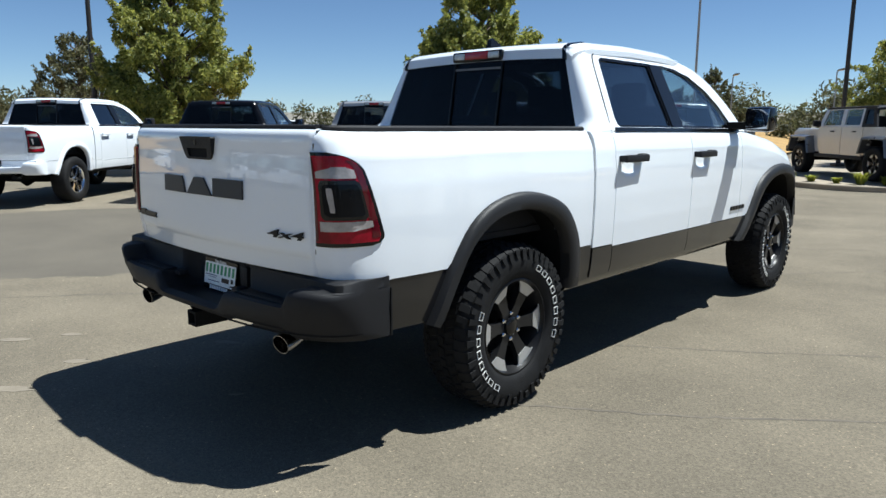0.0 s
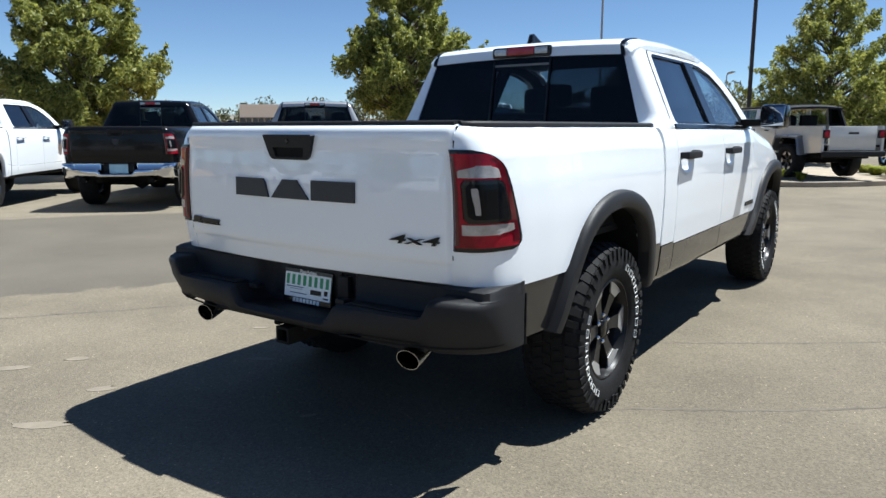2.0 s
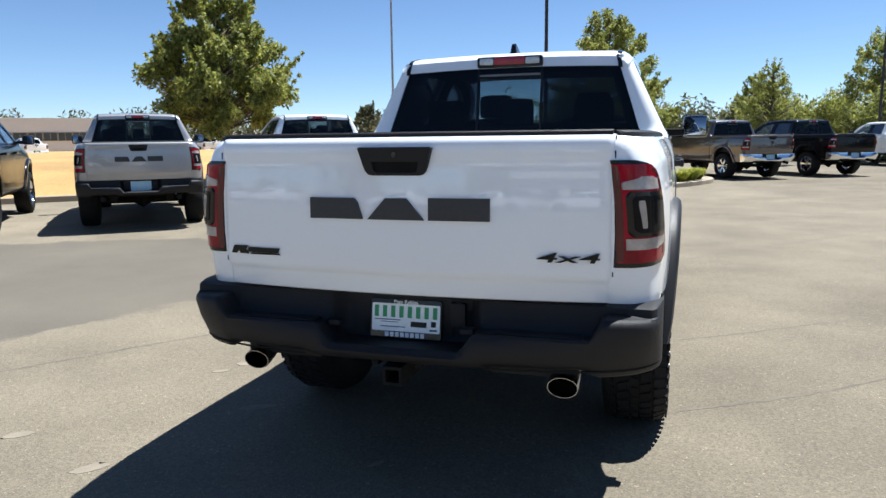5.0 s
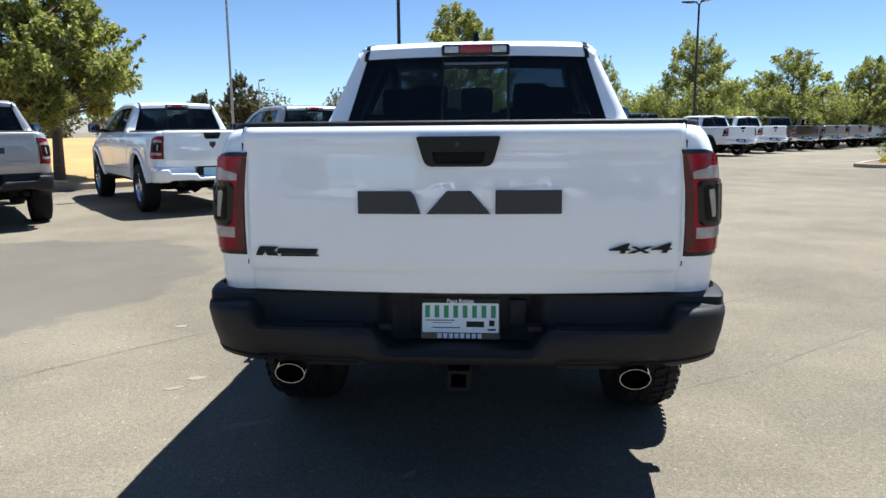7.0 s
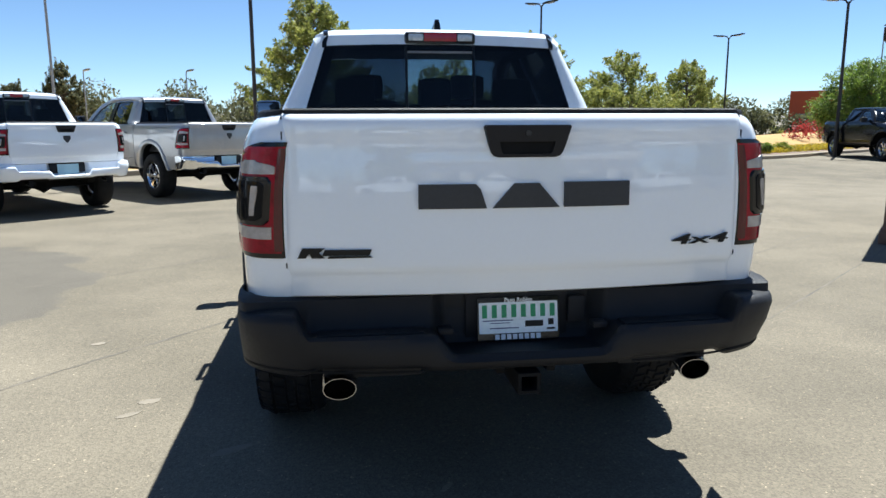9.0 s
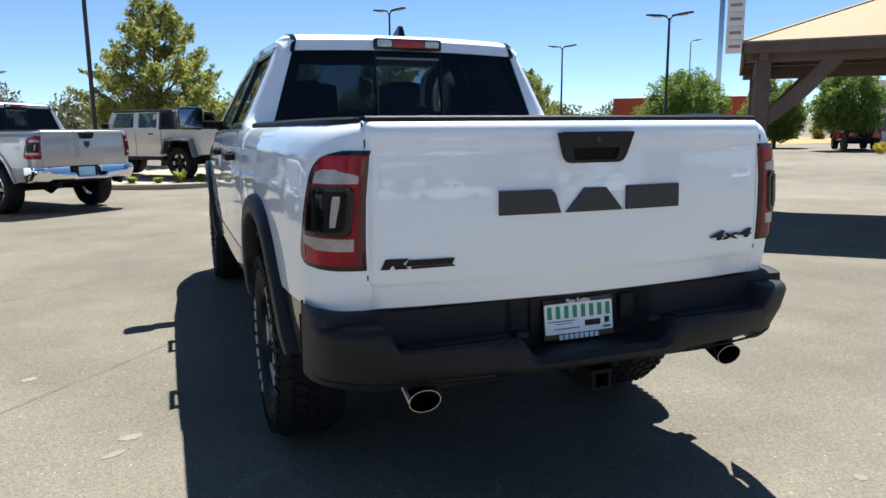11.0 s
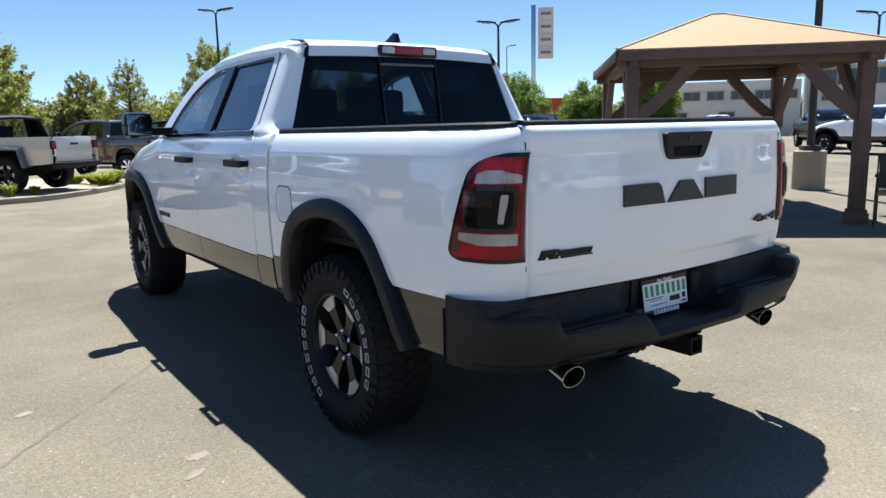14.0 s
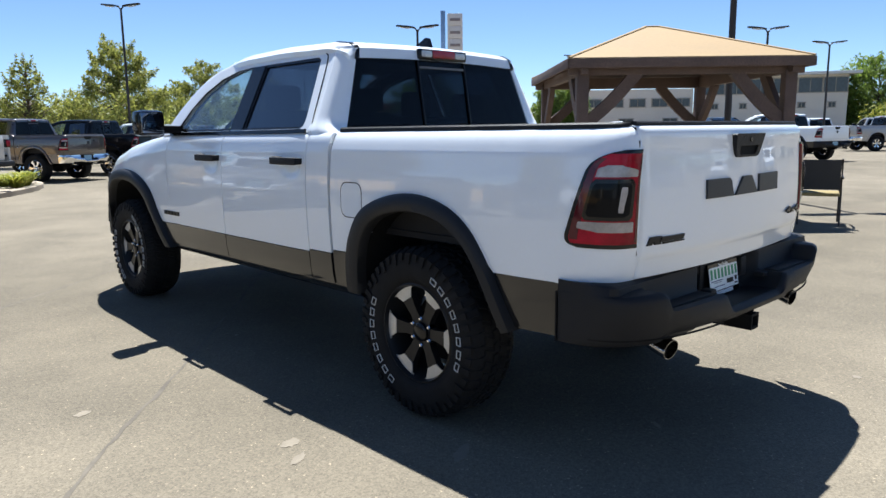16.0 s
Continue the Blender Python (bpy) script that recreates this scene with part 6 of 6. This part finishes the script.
shrub(14.3, 23.6, 0.75, 0.75, 72, LEAFD, "round green shrub among the yellow flowers")
shrub(16.5, 24.6, 0.40, 0.45, 73, LEAFD, "small green shrub among the yellow flowers")
shrub(18.4, 26.2, 0.35, 0.40, 74, BLADE, "small green shrub among the yellow flowers")
hedge(27, 38, 33, 42, 1.3, 73, REDFL, 900, 0.10, "dark red shrubs on the verge", 5)
hedge(30, 22, 44, 30, 0.45, 74, FLOWER, 3000, 0.07, "yellow and green planting before the building", 26)
hedge(48, 25, 66, 33, 1.2, 75, LEAF, 3000, 0.12, "green shrubs along the building", 16)
hedge(60, 17, 72, 12, 2.6, 76, BLADE, 2500, 0.16, "bright green shrubs at the lot edge", 8)


# ---------------- shelter ----------------
def shelter():
    T = thing("shelter", "brown timber shelter with a tan hipped metal roof", "shelter", at=pose(7.866, 5.138, 0, 0, 0, math.degrees(-0.7556)))
    a, b, oh, ze, zt = 1.493, 1.783, 0.24, 2.33, 3.01
    pst = 0.085
    for sx in (-1, 1):
        for sy in (-1, 1):
            p = part("post", *box(sx * a, sy * b, 1.09, 0.17, 0.17, 2.18, 0.012), TIMBER, T)
            part("post_base", *join(box(sx * a, sy * b, 0.07, 0.24, 0.24, 0.14, 0.012), box(sx * a, sy * b, 0.16, 0.21, 0.21, 0.05, 0.01)), TIMBER, p)
            for ax in (0, 1):
                # curved knee brace from the post to the beam
                pts = []
                for q in range(7):
                    t = q / 6
                    d = 0.02 + 0.78 * t
                    z = 1.42 + 0.76 * t - 0.05 * math.sin(math.pi * t)
                    pts.append((sx * (a - (d if ax == 0 else 0)), sy * (b - (d if ax == 1 else 0)), z))
                rows = []
                for x, y, z in pts:
                    w = 0.045
                    nx, ny = (0, w) if ax == 0 else (w, 0)
                    dx, dz = 0.062, 0.062
                    ux, uy = (sx * dx, 0) if ax == 0 else (0, sy * dx)
                    rows.append([(x - nx - ux, y - ny - uy, z - dz), (x + nx - ux, y + ny - uy, z - dz), (x + nx + ux, y + ny + uy, z + dz), (x - nx + ux, y - ny + uy, z + dz), (x - nx - ux, y - ny - uy, z - dz)])
                v, f = grid(rows)
                f += [(0, 1, 2, 3), tuple(6 * 5 + j for j in range(4))]
                part("knee_brace", v, f, TIMBER, p)
    for s in (-1, 1):
        part("beam", *box(0, s * b, 2.235, 2 * a + 0.40, 0.10, 0.20, 0.01), TIMBER, T)
        part("beam", *box(s * a, 0, 2.238, 0.10, 2 * b + 0.40, 0.20, 0.01), TIMBER, T)
    A, B = a + oh, b + oh
    apex = [(-0.10, 0.0, zt), (0.12, 0.0, zt)]
    c = [(-A, -B, ze), (A, -B, ze), (A, B, ze), (-A, B, ze)]
    up = 0.035
    cc = [(x, y, z + up) for x, y, z in c]
    aa = [(x, y, z + up) for x, y, z in apex]
    v = c + apex + cc + aa
    quad = [(0, 1, 5, 4), (2, 3, 4, 5), (1, 2, 5), (3, 0, 4)]
    roof = part("roof", *join((v, [tuple(6 + i for i in q) for q in quad] + [tuple(reversed(q)) for q in quad] + [(0, 1, 7, 6), (1, 2, 8, 7), (2, 3, 9, 8), (3, 0, 6, 9)])), ROOFT, T, "tan sheet metal roof", sharp=20)
    part("ceiling_boards", *join((([(x * 0.985, y * 0.985, z - 0.03) for x, y, z in c] + [(x, y, z - 0.05) for x, y, z in apex]), quad)), TIMBER, T, recalc=False)
    for p, q in ((0, 1), (1, 2), (2, 3), (3, 0)):
        m = (Vector(c[p]) + Vector(c[q])) / 2
        along_x = abs(c[p][1] - c[q][1]) < 0.01
        part("fascia", *box(m.x, m.y, m.z - 0.045, 2 * A + 0.03 if along_x else 0.03, 0.03 if along_x else 2 * B + 0.03, 0.13, 0.004), TIMBER, T)
    for k in range(4):
        e = Vector(cc[k])
        t = Vector(aa[0 if k in (0, 3) else 1])
        part("hip_cap", *tube([tuple(e + Vector((0, 0, 0.006))), tuple(t + Vector((0, 0, 0.008)))], 0.028, 8, True, 0.4), ROOFT, roof)
    part("hip_cap", *tube([(aa[0][0] - 0.02, 0, aa[0][2] + 0.006), (aa[1][0] + 0.02, 0, aa[1][2] + 0.006)], 0.03, 8, True, 0.4), ROOFT, roof)
    for k in range(5):
        y = -B + 2 * B * (k + 1) / 6
        for s in (-1, 1):
            part("rafter", *tube([(s * (A - 0.05), y, ze - 0.06), (s * 0.12 + s * (abs(y) / B) * (A - 0.3), y, zt - 0.10 - (abs(y) / B) * (zt - ze))], 0.035, 4), TIMBER, T)
    return T


shelter()


def chair(x, y, turn):
    T = thing("patio_chair", "metal patio chair with dark mesh back and tan seat", "chair", at=pose(x, y, 0, 0, 0, turn))
    part("seat", *box(0, 0, 0.43, 0.50, 0.48, 0.05, 0.02), TANF, T, "tan padded seat")
    rows = [[(px, -0.22 - 0.10 * q - 0.02 * (1 - (px / 0.25) ** 2), 0.50 + 0.42 * q) for px in (-0.24, -0.12, 0, 0.12, 0.24)] for q in (0, 0.33, 0.66, 1)]
    part("backrest", *shell(rows, (0, -0.02, 0)), MESHF, T, "dark woven mesh back")
    for s in (-1, 1):
        part("leg", *tube([(s * 0.26, 0.24, 0.0), (s * 0.26, 0.22, 0.40), (s * 0.26, 0.22, 0.62)], 0.013, 8), POLEM, T)
        part("leg", *tube([(s * 0.26, -0.26, 0.0), (s * 0.26, -0.20, 0.45), (s * 0.25, -0.33, 0.93)], 0.013, 8), POLEM, T)
        part("armrest", *tube([(s * 0.27, -0.24, 0.66), (s * 0.27, 0.0, 0.68), (s * 0.26, 0.23, 0.62)], 0.017, 8), POLEM, T)
    return T


chair(7.75, 2.30, -70)


# ---------------- lamp posts, poles and sign ----------------
def lamp_post(x, y, h, r=0.07, heads=2, base=0.0, turn=-45, material=None, label="dark bronze lamp post with two flat lamp heads", group="twin lamp posts"):
    T = thing("lamp_post", label, "lamp post", group, pose(x, y, 0, 0, 0, turn))
    if base:
        part("concrete_base", *tube([(0, 0, -0.02), (0, 0, base - 0.02), (0, 0, base)], [0.31, 0.31, 0.29], 28), CONC, T, "pale round concrete base")
        part("base_cover", *join(box(0, 0, base + 0.05, 0.34, 0.34, 0.10, 0.02)), POLEM, T)
    part("pole", *tube([(0, 0, base), (0, 0, h * 0.6), (0, 0, h)], [r, r * 0.85, r * 0.7], 12), material or POLEM, T)
    for k in range(heads):
        s = 1 if k == 0 else -1
        hd = part("lamp_head", *prism([(0.10, -0.08), (0.35, -0.15), (0.88, -0.14), (0.98, 0), (0.88, 0.14), (0.35, 0.15), (0.10, 0.08)], lambda u, w, d: (s * u, w, h + 0.04 + 0.22 * u - 0.10 * u * u + d), 0.055), material or POLEM, T)
        part("lamp_arm", *tube([(0, 0, h - 0.1), (s * 0.10, 0, h + 0.05), (s * 0.2, 0, h + 0.09)], 0.03, 8), material or POLEM, T)
        part("lamp_lens", *box(s * 0.55, 0, h + 0.09, 0.40, 0.22, 0.02, 0.004, Matrix.Rotation(-s * math.atan(0.10), 4, "Y")), SIGNW, hd)
    return T


lamp_post(10.2, 35.4, 7.45)
lamp_post(18.9, 23.5, 5.9)
lamp_post(24.3, 41.4, 6.7)
lamp_post(31.9, 13.2, 5.85)
lamp_post(38.0, 28.5, 6.2)
lamp_post(41.0, 13.5, 5.9)
lamp_post(-3.45, 24.1, 9.5, 0.075, 2, 0.14, label="tall dark lamp post on the grass bank edge", group="tall lamp posts")
lamp_post(-19.0, 6.9, 9.5, 0.075, 2, 0.2, label="tall dark lamp post behind the parked row", group="tall lamp posts")
lamp_post(12.15, 5.75, 9.5, 0.075, 2, 0.78, label="tall dark lamp post on a pale concrete base", group="tall lamp posts")
lamp_post(-17.5, 44.5, 13.0, 0.09, 1, 0, material=POLEG, label="slim galvanised street lamp far off", group="street lamps")
lamp_post(-19.0, 54.6, 5.2, 0.06, 1, 0, material=POLEG, label="slim galvanised street lamp far off", group="street lamps")
lamp_post(44.0, 52.0, 9.0, 0.07, 1, 0, material=POLEG, label="slim galvanised street lamp far off", group="street lamps")
lamp_post(30.0, 70.0, 8.0, 0.07, 1, 0, material=POLEG, label="slim galvanised street lamp far off", group="street lamps")
lamp_post(-11.7, 54.5, 5.2, 0.06, 1, 0, material=POLEG, label="slim galvanised street lamp far off", group="street lamps")


def pylon():
    T = thing("pylon_sign", "tall white pylon sign with grey bars beside a steel mast", "sign", at=pose(44.7, 48.0, 0, 0, 0, -40))
    part("mast", *box(-0.68, 0, 6.2, 0.42, 0.4, 12.4, 0.02), STEEL, T)
    for k in range(4):
        z = 11.6 - 1.15 * k
        p = part("sign_panel", *box(0.45, 0, z, 1.4, 0.35, 1.12, 0.03), SIGNW, T)
        part("sign_bar", *box(0.45, -0.19, z, 0.95, 0.02, 0.26, 0.01), SIGNG, p, "grey bar")
    return T


pylon()


# ---------------- buildings ----------------
def building(name, label, x, y, turn, w, d, h, wall, rows=(), roof_over=0.0, roofm=None, storey=()):
    """A block whose front looks along its own -y; rows: (z, height, width, count) of windows in the front."""
    T = thing(name, label, "building", at=pose(x, y, 0, 0, 0, turn))
    wl = part("wall", *box(0, d / 2, h / 2, w, d, h), wall, T, sharp=0)
    part("roof", *box(0, d / 2, h + 0.12, w + 2 * roof_over, d + 2 * roof_over, 0.26, 0.02), roofm or wall, T, sharp=0)
    for z, wh, ww, n in rows:
        for k in range(n):
            xx = -w / 2 + w * (k + 0.5) / n
            wi = part("window", *box(xx, -0.02, z, ww, 0.10, wh), WINB, T, sharp=0)
            part("window_frame", *join(box(xx, -0.06, z + wh / 2, ww + 0.16, 0.12, 0.08), box(xx, -0.06, z - wh / 2, ww + 0.16, 0.12, 0.08), box(xx - ww / 2, -0.06, z, 0.07, 0.10, wh), box(xx + ww / 2, -0.06, z, 0.07, 0.10, wh), box(xx, -0.055, z, 0.05, 0.09, wh)), STUCCO2, wi, sharp=0)
    return T


building("showroom", "pale two-storey building with strip windows across the road", 60.5, 38.8, -50, 13, 10, 5.0, STUCCO, ((3.9, 0.8, 1.5, 6), (1.6, 1.5, 1.4, 3)))
building("showroom", "tall pale building with a white overhanging roof and glass band", 68.0, 27.4, -60, 13, 14, 6.2, STUCCO, ((5.25, 1.4, 2.08, 6), (3.4, 0.5, 0.6, 5)), 0.9, SIGNW)
building("warehouse", "long orange-red building low on the skyline", 59.0, 69.0, -38, 19, 12, 4.7, ORANGE, ((1.8, 1.0, 1.6, 6),))
building("warehouse", "long pale building beyond the grass", -84.0, 77.5, 47, 15, 12, 4.8, SIGNW, ((2.4, 1.2, 2.0, 8),))
building("warehouse", "tan building beyond the grass", -4.0, 92.0, 3, 11, 10, 4.6, STUCCO2, ((2.2, 1.2, 1.6, 4),))
# unseen warehouse and four trees behind the camera, added to shape glass and paint reflections
building("warehouse", "unseen pale warehouse added behind the walk for reflections", 14.0, -62.0, 190, 46, 12, 5.5, STUCCO, ((2.6, 1.8, 3.0, 9),), 0.6)
tree(-18, -34, 6.0, 5.5, 31, 4000, base=1.2, size=0.14, group="trees behind the walk")
tree(-4, -40, 6.5, 6.0, 32, 4000, base=1.2, size=0.14, group="trees behind the walk")
tree(12, -38, 6.0, 5.5, 33, 4000, base=1.2, size=0.14, group="trees behind the walk")
tree(30, -30, 6.0, 5.5, 34, 4000, base=1.2, size=0.14, group="trees behind the walk")
# unseen tree belts closing the rear horizon, added to darken what the glass mirrors
hedge(-90, -60, 110, -75, 6.0, 77, LEAFO, 9000, 0.4, "distant belt of trees", 50, "far_woods")
hedge(110, -75, 150, 40, 5.0, 78, LEAFO, 5000, 0.4, "distant belt of trees", 26, "far_woods")
hedge(-140, 20, -90, -60, 5.0, 79, LEAFO, 4000, 0.4, "distant belt of trees", 22, "far_woods")

FL = "pickups in the far lot"
for src, x, y, h in ((lot_white, -58.0, 42.0, 70), (lot_white, -52.0, 47.5, 60), (lot_silver, -46.0, 52.0, 55), (lot_white, -40.5, 57.0, 50), (lot_white, -64.0, 36.0, 75)):
    tagged(copy_thing(src, parked(x, y, h)), group=FL)
tree(-21.0, 56.0, 5.9, 3.4, 41, 2600, LEAFO, base=2.0, size=0.15, label="sparse olive tree beyond the dry grass")
tree(-27.0, 62.0, 4.8, 4.0, 42, 2600, LEAFO, base=1.2, size=0.15, label="sparse olive tree beyond the dry grass")
tree(7.5, 58.0, 6.0, 5.0, 43, 3000, LEAF, base=1.2, size=0.15, label="leafy green tree behind the far row")
